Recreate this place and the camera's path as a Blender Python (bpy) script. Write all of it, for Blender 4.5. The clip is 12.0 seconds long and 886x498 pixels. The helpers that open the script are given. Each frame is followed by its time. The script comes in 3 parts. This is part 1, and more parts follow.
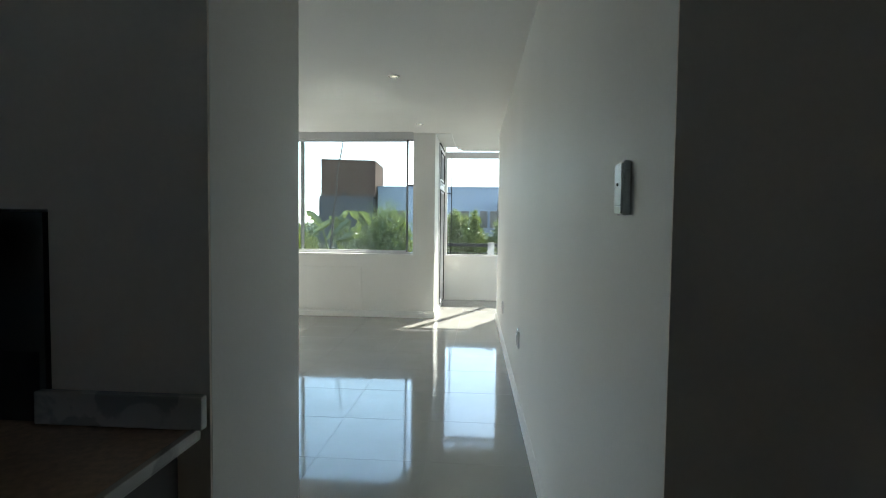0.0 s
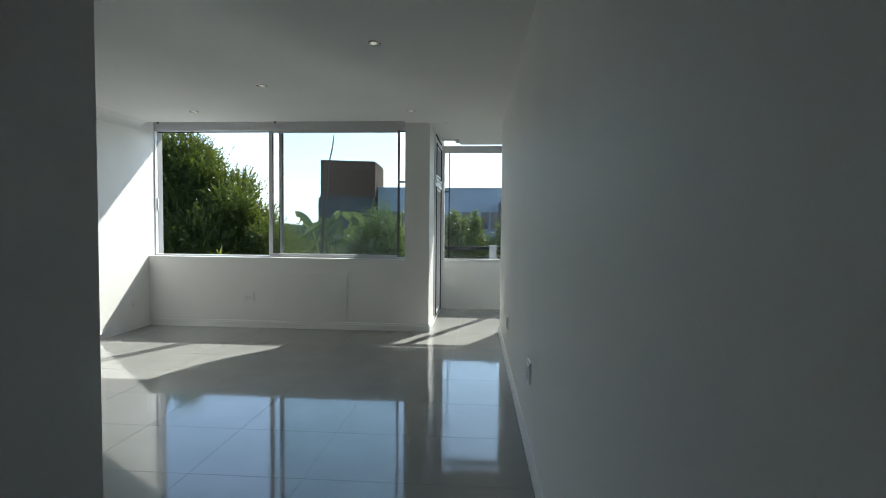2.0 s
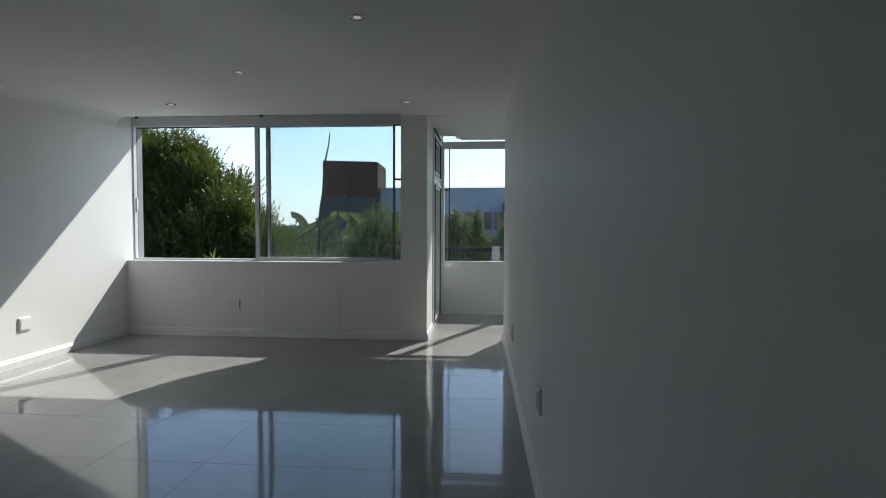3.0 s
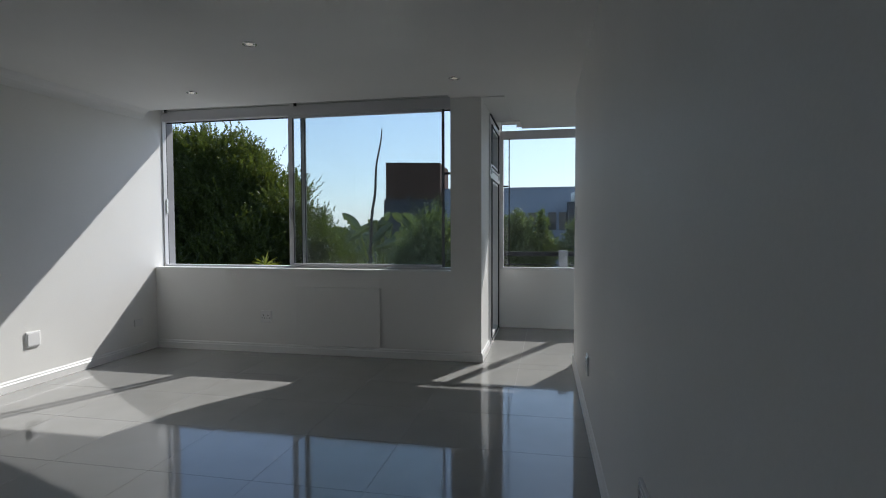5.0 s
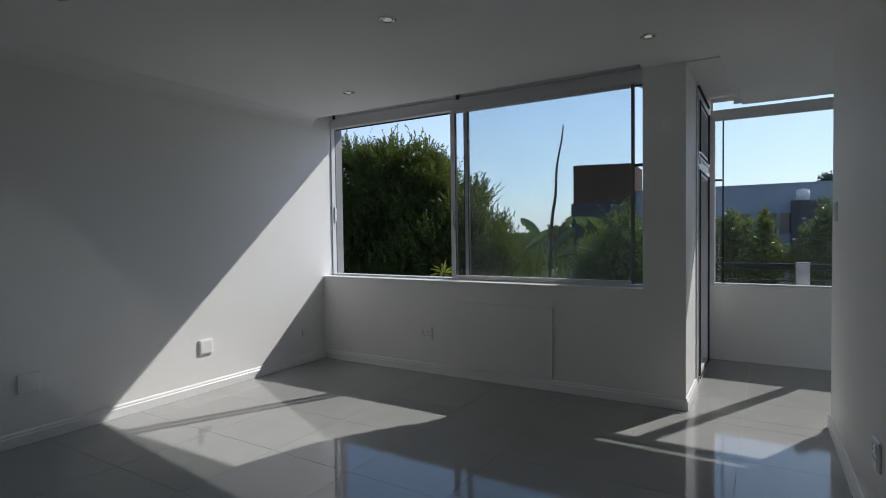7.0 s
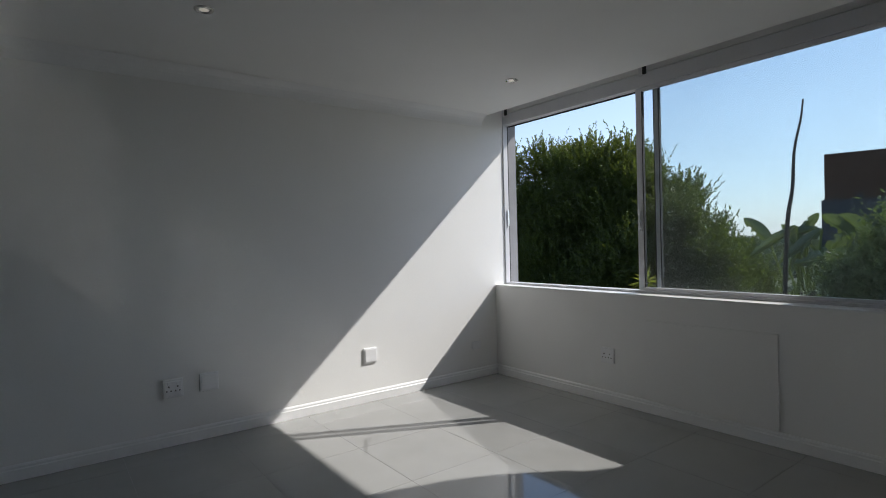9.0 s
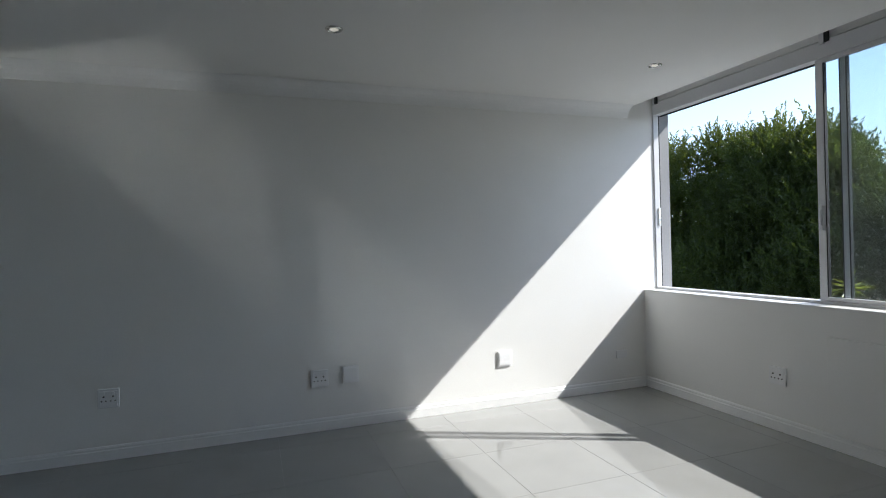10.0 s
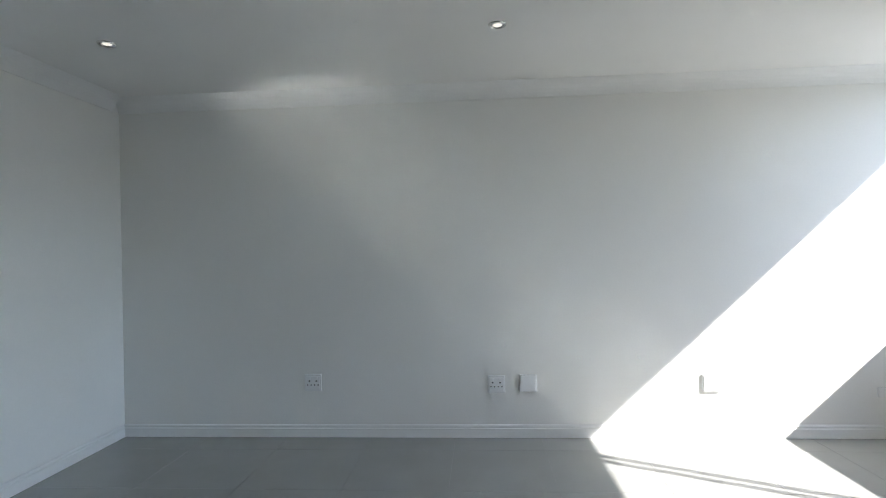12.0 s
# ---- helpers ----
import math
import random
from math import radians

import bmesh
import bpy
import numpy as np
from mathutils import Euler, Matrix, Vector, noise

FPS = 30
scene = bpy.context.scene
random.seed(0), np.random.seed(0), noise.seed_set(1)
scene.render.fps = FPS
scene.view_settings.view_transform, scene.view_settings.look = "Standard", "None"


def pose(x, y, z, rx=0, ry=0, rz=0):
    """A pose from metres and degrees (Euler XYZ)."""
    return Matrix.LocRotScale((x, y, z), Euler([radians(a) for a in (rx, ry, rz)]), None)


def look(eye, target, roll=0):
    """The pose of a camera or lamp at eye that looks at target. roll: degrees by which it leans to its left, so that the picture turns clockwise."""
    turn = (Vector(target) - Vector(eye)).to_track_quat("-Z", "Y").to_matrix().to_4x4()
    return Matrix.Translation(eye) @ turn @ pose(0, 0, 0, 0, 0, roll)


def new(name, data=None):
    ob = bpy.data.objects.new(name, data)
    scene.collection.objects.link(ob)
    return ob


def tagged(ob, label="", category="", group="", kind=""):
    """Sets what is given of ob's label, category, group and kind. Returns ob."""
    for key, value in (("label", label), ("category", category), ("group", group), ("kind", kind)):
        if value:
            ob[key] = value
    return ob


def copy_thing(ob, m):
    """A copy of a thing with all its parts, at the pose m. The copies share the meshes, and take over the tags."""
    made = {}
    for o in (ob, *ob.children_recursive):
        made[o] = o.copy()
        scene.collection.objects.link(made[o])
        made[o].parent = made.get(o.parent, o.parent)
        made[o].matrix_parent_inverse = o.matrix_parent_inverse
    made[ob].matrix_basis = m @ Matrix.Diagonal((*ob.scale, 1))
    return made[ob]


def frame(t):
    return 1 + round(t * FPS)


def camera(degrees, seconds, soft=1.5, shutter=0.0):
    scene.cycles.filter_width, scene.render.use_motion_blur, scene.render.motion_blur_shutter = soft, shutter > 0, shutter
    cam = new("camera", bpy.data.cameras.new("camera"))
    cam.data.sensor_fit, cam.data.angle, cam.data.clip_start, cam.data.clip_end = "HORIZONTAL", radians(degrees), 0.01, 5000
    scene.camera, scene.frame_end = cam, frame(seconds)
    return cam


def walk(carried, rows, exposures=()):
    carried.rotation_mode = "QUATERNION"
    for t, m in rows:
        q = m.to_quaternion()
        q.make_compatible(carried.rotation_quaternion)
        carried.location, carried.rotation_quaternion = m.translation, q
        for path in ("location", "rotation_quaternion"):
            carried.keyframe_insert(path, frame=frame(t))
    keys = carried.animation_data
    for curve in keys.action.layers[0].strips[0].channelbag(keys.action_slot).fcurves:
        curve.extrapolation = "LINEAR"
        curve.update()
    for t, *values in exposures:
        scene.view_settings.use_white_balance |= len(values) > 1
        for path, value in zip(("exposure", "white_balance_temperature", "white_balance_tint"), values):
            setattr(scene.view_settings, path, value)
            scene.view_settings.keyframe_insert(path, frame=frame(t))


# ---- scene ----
cam = camera(79.3, 12.0, soft=1.0)
PATH = [
    (0, (0.002, -0.014, 1.288), (-0.144, 1.979, 1.194), 0.68),
    (0.5, (-0.010, 0.197, 1.287), (-0.155, 2.190, 1.196), 0.64),
    (1, (-0.024, 0.386, 1.287), (-0.166, 2.379, 1.195), 0.74),
    (1.5, (-0.012, 0.623, 1.286), (-0.153, 2.617, 1.198), 0.70),
    (2, (0.003, 0.825, 1.286), (-0.147, 2.817, 1.197), 0.55),
    (2.5, (0.010, 1.072, 1.287), (-0.147, 3.064, 1.199), 0.34),
    (4.3, (0.026, 1.819, 1.292), (-0.220, 3.801, 1.202), -0.09),
    (4.5, (0.018, 1.921, 1.292), (-0.264, 3.899, 1.205), -0.07),
    (5, (-0.002, 2.193, 1.294), (-0.398, 4.152, 1.209), -0.17),
    (5.5, (-0.033, 2.423, 1.296), (-0.582, 4.345, 1.214), -0.36),
    (6, (-0.078, 2.624, 1.298), (-0.800, 4.488, 1.215), -0.49),
    (6.5, (-0.123, 2.833, 1.301), (-1.003, 4.628, 1.237), -0.63),
    (7, (-0.143, 3.025, 1.304), (-1.182, 4.733, 1.245), -0.74),
    (7.2, (-0.154, 3.100, 1.304), (-1.256, 4.769, 1.248), -0.84),
    (8.8, (-0.268, 3.607, 1.288), (-1.821, 4.867, 1.263), -1.31),
    (9, (-0.268, 3.650, 1.289), (-1.869, 4.848, 1.267), -1.43),
    (9.5, (-0.211, 3.821, 1.304), (-1.981, 4.752, 1.288), -1.48),
    (10, (-0.222, 3.892, 1.304), (-2.107, 4.558, 1.295), -1.59),
    (10.5, (-0.275, 3.967, 1.303), (-2.224, 4.415, 1.299), -1.62),
    (11, (-0.331, 4.037, 1.311), (-2.318, 4.266, 1.316), -1.59),
    (11.5, (-0.354, 4.118, 1.319), (-2.354, 4.141, 1.325), -1.44),
    (12, (-0.354, 4.219, 1.327), (-2.349, 4.080, 1.335), -1.23),
]
# exposure, in stops, follows the camera's own metering on the way
EXPOSURES = [(0.0, 2.58, 6850, 1), (0.5, 2.33, 6850, 1), (1.0, 2.02, 6750, 1), (1.5, 1.74, 6650, 1), (2.0, 1.48, 6430, 2), (2.5, 1.15, 6360, 4), (4.5, 0.6, 6330, 10), (5.0, 0.58, 6300, 10), (5.5, 0.72, 6280, 11), (6.0, 0.92, 6270, 11), (6.5, 0.68, 6270, 11), (7.0, 0.41, 6270, 11), (9.0, 0.66, 6390, 11),
             (9.5, 0.94, 6300, 11), (10.0, 1.27, 6230, 9), (10.5, 1.6, 6280, 9), (11.0, 1.94, 6330, 9), (12.0, 2.45, 6380, 9)]
walk(cam, [(t, look(eye, target, roll)) for t, eye, target, roll in PATH], EXPOSURES)

scene.cycles.caustics_reflective = True  # sunlight thrown up by the polished floor
scene.cycles.blur_glossy = 0.0
scene.cycles.use_guiding = True  # finds the light that the floor mirrors onto wall and ceiling
scene.cycles.guiding_training_samples = 128
scene.cycles.surface_guiding_probability = 0.6
scene.cycles.sample_clamp_indirect = 0.0

# ---------------------------------------------------------------- sky and sun
SUN_TO = Vector((0.53, 1.081, 1.0)).normalized()
world = bpy.data.worlds.new("sky")
scene.world = world
world.use_nodes = True
sky = world.node_tree.nodes.new("ShaderNodeTexSky")
sky.sky_type = "NISHITA"
sky.sun_disc = False
sky.sun_elevation = math.asin(SUN_TO.z)
sky.sun_rotation = math.atan2(SUN_TO.x, SUN_TO.y)
sky.dust_density = 0.5
sky.ozone_density = 1.5
world.node_tree.nodes["Background"].inputs["Strength"].default_value = 0.125
haze = world.node_tree.nodes.new("ShaderNodeMix")
haze.data_type = "RGBA"
ray = world.node_tree.nodes.new("ShaderNodeTexCoord")
height = world.node_tree.nodes.new("ShaderNodeSeparateXYZ")
thin = world.node_tree.nodes.new("ShaderNodeMapRange")  # the haze thins out above the horizon
thin.interpolation_type = "SMOOTHSTEP"
thin.inputs["From Min"].default_value, thin.inputs["From Max"].default_value = -0.02, 0.42
thin.inputs["To Min"].default_value, thin.inputs["To Max"].default_value = 0.62, 0.08
world.node_tree.links.new(ray.outputs["Generated"], height.inputs["Vector"])
world.node_tree.links.new(height.outputs["Z"], thin.inputs["Value"])
world.node_tree.links.new(thin.outputs["Result"], haze.inputs["Factor"])
haze.inputs["B"].default_value = (3.9, 4.7, 6.3, 1)
world.node_tree.links.new(sky.outputs["Color"], haze.inputs["A"])
world.node_tree.links.new(haze.outputs["Result"], world.node_tree.nodes["Background"].inputs["Color"])
sun = new("sun", bpy.data.lights.new("sun", "SUN"))
sun.data.energy = 3.0
sun.data.angle = radians(0.5)
sun.data.color = (1.0, 0.965, 0.91)
sun.matrix_world = look((0, 0, 12), Vector((0, 0, 12)) - SUN_TO)


# ---------------------------------------------------------------- materials
def material(name, colour, rough=0.5, metal=0.0, grain=0.0, grain_scale=60.0, stain=0.0, stain_scale=1.5, bump=0.0, per_object=0.0, per_island=0.0, specular=0.5, rough_var=0.0):
    """Principled surface with fine grain, large stains and relief."""
    m = bpy.data.materials.new(name)
    m.use_nodes = True
    nt = m.node_tree
    b = nt.nodes["Principled BSDF"]
    b.inputs["Roughness"].default_value = rough
    b.inputs["Metallic"].default_value = metal
    b.inputs["Specular IOR Level"].default_value = specular
    co = nt.nodes.new("ShaderNodeTexCoord")
    geo = nt.nodes.new("ShaderNodeNewGeometry")
    fine = nt.nodes.new("ShaderNodeTexNoise")
    fine.inputs["Scale"].default_value = grain_scale
    fine.inputs["Detail"].default_value = 4
    broad = nt.nodes.new("ShaderNodeTexNoise")
    broad.inputs["Scale"].default_value = stain_scale
    broad.inputs["Detail"].default_value = 5
    for tex in (fine, broad):
        nt.links.new(geo.outputs["Position"], tex.inputs["Vector"])

    def spread(source, amount):
        r = nt.nodes.new("ShaderNodeMapRange")
        r.inputs["From Min"].default_value, r.inputs["From Max"].default_value = 0.25, 0.75
        r.inputs["To Min"].default_value, r.inputs["To Max"].default_value = 1 - amount, 1 + amount
        nt.links.new(source, r.inputs["Value"])
        return r.outputs["Result"]

    factor = spread(fine.outputs["Fac"], grain)
    terms = [spread(broad.outputs["Fac"], stain)]
    if per_object:
        info = nt.nodes.new("ShaderNodeObjectInfo")
        terms.append(spread(info.outputs["Random"], per_object))
    if per_island:
        terms.append(spread(geo.outputs["Random Per Island"], per_island))
    for term in terms:
        mul = nt.nodes.new("ShaderNodeMath")
        mul.operation = "MULTIPLY"
        nt.links.new(factor, mul.inputs[0])
        nt.links.new(term, mul.inputs[1])
        factor = mul.outputs[0]
    mix = nt.nodes.new("ShaderNodeVectorMath")
    mix.operation = "SCALE"
    mix.inputs[0].default_value = colour
    nt.links.new(factor, mix.inputs["Scale"])
    nt.links.new(mix.outputs[0], b.inputs["Base Color"])
    if rough_var:
        r = nt.nodes.new("ShaderNodeMapRange")
        r.inputs["From Min"].default_value, r.inputs["From Max"].default_value = 0.3, 0.7
        r.inputs["To Min"].default_value, r.inputs["To Max"].default_value = rough, rough + rough_var
        nt.links.new(broad.outputs["Fac"], r.inputs["Value"])
        nt.links.new(r.outputs["Result"], b.inputs["Roughness"])
    if bump:
        bp = nt.nodes.new("ShaderNodeBump")
        bp.inputs["Strength"].default_value = 1.0
        bp.inputs["Distance"].default_value = bump
        nt.links.new(fine.outputs["Fac"], bp.inputs["Height"])
        nt.links.new(bp.outputs["Normal"], b.inputs["Normal"])
    return m


def leaf_material(name, colour, glow=0.35, spread_by=0.35):
    """Leaf blade: matt green with light coming through."""
    m = material(name, colour, rough=0.34, grain=0.12, grain_scale=25, stain=0.2, stain_scale=0.9, per_island=spread_by, specular=0.42)
    nt = m.node_tree
    b, out = nt.nodes["Principled BSDF"], nt.nodes["Material Output"]
    t = nt.nodes.new("ShaderNodeBsdfTranslucent")
    t.inputs["Color"].default_value = (min(1, colour[0] * 2.8), min(1, colour[1] * 2.6), colour[2] * 0.9, 1)
    mix = nt.nodes.new("ShaderNodeMixShader")
    mix.inputs["Fac"].default_value = glow
    nt.links.new(b.outputs[0], mix.inputs[1])
    nt.links.new(t.outputs[0], mix.inputs[2])
    nt.links.new(mix.outputs[0], out.inputs["Surface"])
    return m


def glass_material(name, tint=(0.93, 0.96, 0.96)):
    m = bpy.data.materials.new(name)
    m.use_nodes = True
    nt = m.node_tree
    nt.nodes.remove(nt.nodes["Principled BSDF"])
    clear = nt.nodes.new("ShaderNodeBsdfTransparent")
    clear.inputs["Color"].default_value = (*tint, 1)
    shine = nt.nodes.new("ShaderNodeBsdfGlossy")
    shine.inputs["Roughness"].default_value = 0.0
    fres = nt.nodes.new("ShaderNodeFresnel")
    fres.inputs["IOR"].default_value = 1.45
    mix = nt.nodes.new("ShaderNodeMixShader")
    nt.links.new(fres.outputs[0], mix.inputs["Fac"])
    nt.links.new(clear.outputs[0], mix.inputs[1])
    nt.links.new(shine.outputs[0], mix.inputs[2])
    # pale film: some dust, and a painted-in veil for the room's reflection
    dust_veil = nt.nodes.new("ShaderNodeBsdfDiffuse")
    dust_veil.inputs["Color"].default_value = (0.8, 0.8, 0.78, 1)
    geo = nt.nodes.new("ShaderNodeNewGeometry")
    smear = nt.nodes.new("ShaderNodeTexNoise")
    smear.inputs["Scale"].default_value, smear.inputs["Detail"].default_value = 2.5, 6
    amount = nt.nodes.new("ShaderNodeMapRange")
    amount.inputs["To Min"].default_value, amount.inputs["To Max"].default_value = 0.008, 0.04
    film = nt.nodes.new("ShaderNodeMixShader")
    nt.links.new(geo.outputs["Position"], smear.inputs["Vector"])
    nt.links.new(smear.outputs["Fac"], amount.inputs["Value"])
    nt.links.new(amount.outputs["Result"], film.inputs["Fac"])
    nt.links.new(mix.outputs[0], film.inputs[1])
    nt.links.new(dust_veil.outputs[0], film.inputs[2])
    nt.links.new(film.outputs[0], nt.nodes["Material Output"].inputs["Surface"])
    return m


def marble_material(name, pale, vein):
    m = material(name, pale, rough=0.18, grain=0.04, stain=0.08)
    nt = m.node_tree
    b = nt.nodes["Principled BSDF"]
    geo = nt.nodes.new("ShaderNodeNewGeometry")
    n = nt.nodes.new("ShaderNodeTexNoise")
    n.inputs["Scale"].default_value, n.inputs["Detail"].default_value, n.inputs["Distortion"].default_value = 5, 6, 1.6
    ramp = nt.nodes.new("ShaderNodeValToRGB")
    ramp.color_ramp.elements[0].position, ramp.color_ramp.elements[1].position = 0.47, 0.53
    ramp.color_ramp.elements[0].color, ramp.color_ramp.elements[1].color = (*vein, 1), (*pale, 1)
    nt.links.new(geo.outputs["Position"], n.inputs["Vector"])
    nt.links.new(n.outputs["Fac"], ramp.inputs["Fac"])
    nt.links.new(ramp.outputs[0], b.inputs["Base Color"])
    return m


PAINT = material("white_wall_paint", (0.88, 0.874, 0.85), rough=0.55, grain=0.012, grain_scale=90, stain=0.03, stain_scale=1.1, bump=0.0003, specular=0.3)
CEILING = material("white_ceiling_paint", (0.89, 0.885, 0.865), rough=0.7, grain=0.01, grain_scale=120, stain=0.02, bump=0.0004, specular=0.2)
TRIM = material("white_gloss_trim", (0.86, 0.86, 0.85), rough=0.35, grain=0.015, stain=0.03)
TILE = material("polished_porcelain", (0.34, 0.34, 0.328), rough=0.078, grain=0.03, grain_scale=240, stain=0.05, stain_scale=3.0, per_object=0.012, specular=0.52)
GLAZE = TILE.node_tree.nodes["Principled BSDF"]  # thin clear polish
GLAZE.inputs["Coat Weight"].default_value = 0.3
GLAZE.inputs["Coat Roughness"].default_value = 0.018
GLAZE.inputs["Coat IOR"].default_value = 1.5
GROUT = material("grey_grout", (0.28, 0.275, 0.265), rough=0.85, grain=0.15, stain=0.15)
ALU = material("white_powder_coated_aluminium", (0.72, 0.72, 0.74), rough=0.35, grain=0.02, stain=0.04)
GASKET = material("black_rubber", (0.018, 0.02, 0.023), rough=0.6, grain=0.1)
EDGE_GREY = material("dark_grey_aluminium", (0.18, 0.185, 0.2), rough=0.4, grain=0.05, stain=0.05)
GLASS = glass_material("window_glass")
PLASTIC = material("white_plastic", (0.92, 0.92, 0.92), rough=0.25, grain=0.01, stain=0.02)
DARK_HOLE = material("socket_slot_black", (0.01, 0.01, 0.01), rough=0.5)
CHROME = material("brushed_chrome", (0.75, 0.75, 0.74), rough=0.22, metal=1.0, grain=0.05)
LENS = material("frosted_bulb_lens", (0.85, 0.83, 0.76), rough=0.1, grain=0.02)
LENS.node_tree.nodes["Principled BSDF"].inputs["Emission Color"].default_value = (1.0, 0.92, 0.78, 1)
LENS.node_tree.nodes["Principled BSDF"].inputs["Emission Strength"].default_value = 0.16
BOX_GREY = material("grey_plastic", (0.8, 0.8, 0.8), rough=0.4, grain=0.04, stain=0.06)
SWITCH_METAL = material("satin_silver_plate", (0.84, 0.85, 0.85), rough=0.2, metal=0.0, grain=0.04, stain=0.05)
MARBLE = marble_material("veined_marble", (0.62, 0.61, 0.59), (0.42, 0.42, 0.42))
WORKTOP = material("brown_stone", (0.5, 0.36, 0.27), rough=0.3, grain=0.25, grain_scale=70, stain=0.25, stain_scale=4)
CABINET = material("charcoal_laminate", (0.1, 0.095, 0.1), rough=0.45, grain=0.05, stain=0.05)
KITCHEN_PAINT = material("kitchen_paint", (0.89, 0.81, 0.73), rough=0.6, grain=0.02, stain=0.05, bump=0.0005)
NICHE = material("black_niche_lining", (0.12, 0.12, 0.118), rough=0.5, grain=0.05)
RENDER_WHITE = material("exterior_plaster", (0.7, 0.69, 0.66), rough=0.8, grain=0.04, stain=0.08, bump=0.002)
POST_GREY = material("grey_plaster", (0.3, 0.3, 0.31), rough=0.85, grain=0.06, stain=0.12)
STEEL_BLACK = material("black_painted_steel", (0.015, 0.016, 0.018), rough=0.7, grain=0.1, stain=0.1, specular=0.2)
LAND = material("dry_green_ground", (0.075, 0.085, 0.045), rough=0.95, grain=0.35, grain_scale=2.0, stain=0.4, stain_scale=0.02)
BROWN_CLAD = material("rust_brown_cladding", (0.076, 0.041, 0.03), rough=0.85, grain=0.06, grain_scale=6, stain=0.12, stain_scale=0.3, specular=0.08)
NAVY_CLAD = material("dark_slate_cladding", (0.026, 0.029, 0.04), rough=0.6, grain=0.08, grain_scale=6, stain=0.1)
GREY_WALL = material("blue_grey_facade", (0.27, 0.3, 0.36), rough=0.7, grain=0.05, grain_scale=4, stain=0.1, stain_scale=0.3)
DARK_PANE = material("dark_window_pane", (0.03, 0.035, 0.045), rough=0.08, grain=0.05)
BARK = material("grey_brown_bark", (0.09, 0.07, 0.05), rough=0.9, grain=0.35, grain_scale=30, stain=0.2, bump=0.006)
STALK = material("dead_stalk", (0.045, 0.035, 0.03), rough=0.8, grain=0.3, grain_scale=40)
OLIVE_LEAF = leaf_material("olive_green_leaf", (0.054, 0.074, 0.024), glow=0.46, spread_by=0.45)
SHRUB_LEAF = leaf_material("shrub_leaf", (0.08, 0.108, 0.048), glow=0.3)
PADDLE_LEAF = leaf_material("banana_leaf", (0.085, 0.115, 0.07), glow=0.18, spread_by=0.2)
SPIKE_LEAF = leaf_material("yucca_leaf", (0.16, 0.19, 0.06), glow=0.35, spread_by=0.2)
# distance haze is put into this base colour: paler, bluer green
HAZED_GREEN = leaf_material("haze_tinted_foliage", (0.075, 0.095, 0.085), glow=0.15)
HAZED_GREEN.node_tree.nodes["Principled BSDF"].inputs["Specular IOR Level"].default_value = 0.0


# ---------------------------------------------------------------- mesh helpers
def add_box(bm, x0, x1, y0, y1, z0, z1, bevel=0.0):
    made = bmesh.ops.create_cube(bm, size=1.0)["verts"]
    bmesh.ops.scale(bm, vec=(x1 - x0, y1 - y0, z1 - z0), verts=made)
    bmesh.ops.translate(bm, vec=((x0 + x1) / 2, (y0 + y1) / 2, (z0 + z1) / 2), verts=made)
    if bevel:
        edges = list({e for v in made for e in v.link_edges})
        bmesh.ops.bevel(bm, geom=edges, offset=bevel, segments=2, affect="EDGES", profile=0.6)
    return bm


def boxes(*rows, bevel=0.0):
    bm = bmesh.new()
    for row in rows:
        add_box(bm, *row, bevel=bevel)
    return bm


def add_tube(bm, a, b, r0, r1, sides=12):
    """Tapered cylinder from a to b."""
    a, b = Vector(a), Vector(b)
    turn = (b - a).to_track_quat("Z", "Y").to_matrix().to_4x4()
    m = Matrix.Translation((a + b) / 2) @ turn
    bmesh.ops.create_cone(bm, cap_ends=True, segments=sides, radius1=r0, radius2=r1, depth=(b - a).length, matrix=m)
    return bm


def tubes(*rows, sides=12):
    bm = bmesh.new()
    for row in rows:
        add_tube(bm, *row, sides=sides)
    return bm


def extruded(profile, along, start, end, flip=False):
    """A moulding: a closed profile of (out, up) swept along the x or y axis; start is a corner (x, y, z)."""
    bm = bmesh.new()
    rings = []
    for s in (start[along], end):
        ring = []
        for out, up in profile:
            p = [start[0], start[1], start[2] + up]
            p[along] = s
            p[1 - along] += -out if flip else out
            ring.append(bm.verts.new(p))
        rings.append(ring)
    n = len(profile)
    for i in range(n):
        bm.faces.new((rings[0][i], rings[0][(i + 1) % n], rings[1][(i + 1) % n], rings[1][i]))
    bm.faces.new(rings[0])
    bm.faces.new(rings[1])
    bmesh.ops.recalc_face_normals(bm, faces=bm.faces)
    return bm


def prism(footprint, z0, z1):
    bm = bmesh.new()
    low = [bm.verts.new((x, y, z0)) for x, y in footprint]
    top = [bm.verts.new((x, y, z1)) for x, y in footprint]
    n = len(footprint)
    for i in range(n):
        bm.faces.new((low[i], low[(i + 1) % n], top[(i + 1) % n], top[i]))
    bm.faces.new(low[::-1])
    bm.faces.new(top)
    bmesh.ops.recalc_face_normals(bm, faces=bm.faces)
    return bm


def finish(bm, mat, name, smooth=False):
    mesh = bpy.data.meshes.new(name)
    bm.to_mesh(mesh)
    bm.free()
    mesh.materials.append(mat)
    if smooth:
        for p in mesh.polygons:
            p.use_smooth = True
    return mesh


def part(name, bm, mat, parent, label="", smooth=False):
    ob = new(name, finish(bm, mat, name, smooth))
    ob.parent = parent
    return tagged(ob, label) if label else ob


def structure(name, bm, mat, label, category):
    return tagged(new(name, finish(bm, mat, name)), label, category, kind="structure")


def thing(name, label, category, group="", at=(0, 0, 0), turn=0.0, kind=""):
    ob = new(name)
    ob.empty_display_size = 0.1
    ob.matrix_basis = pose(*at, 0, 0, turn)
    return tagged(ob, label, category, group, kind)


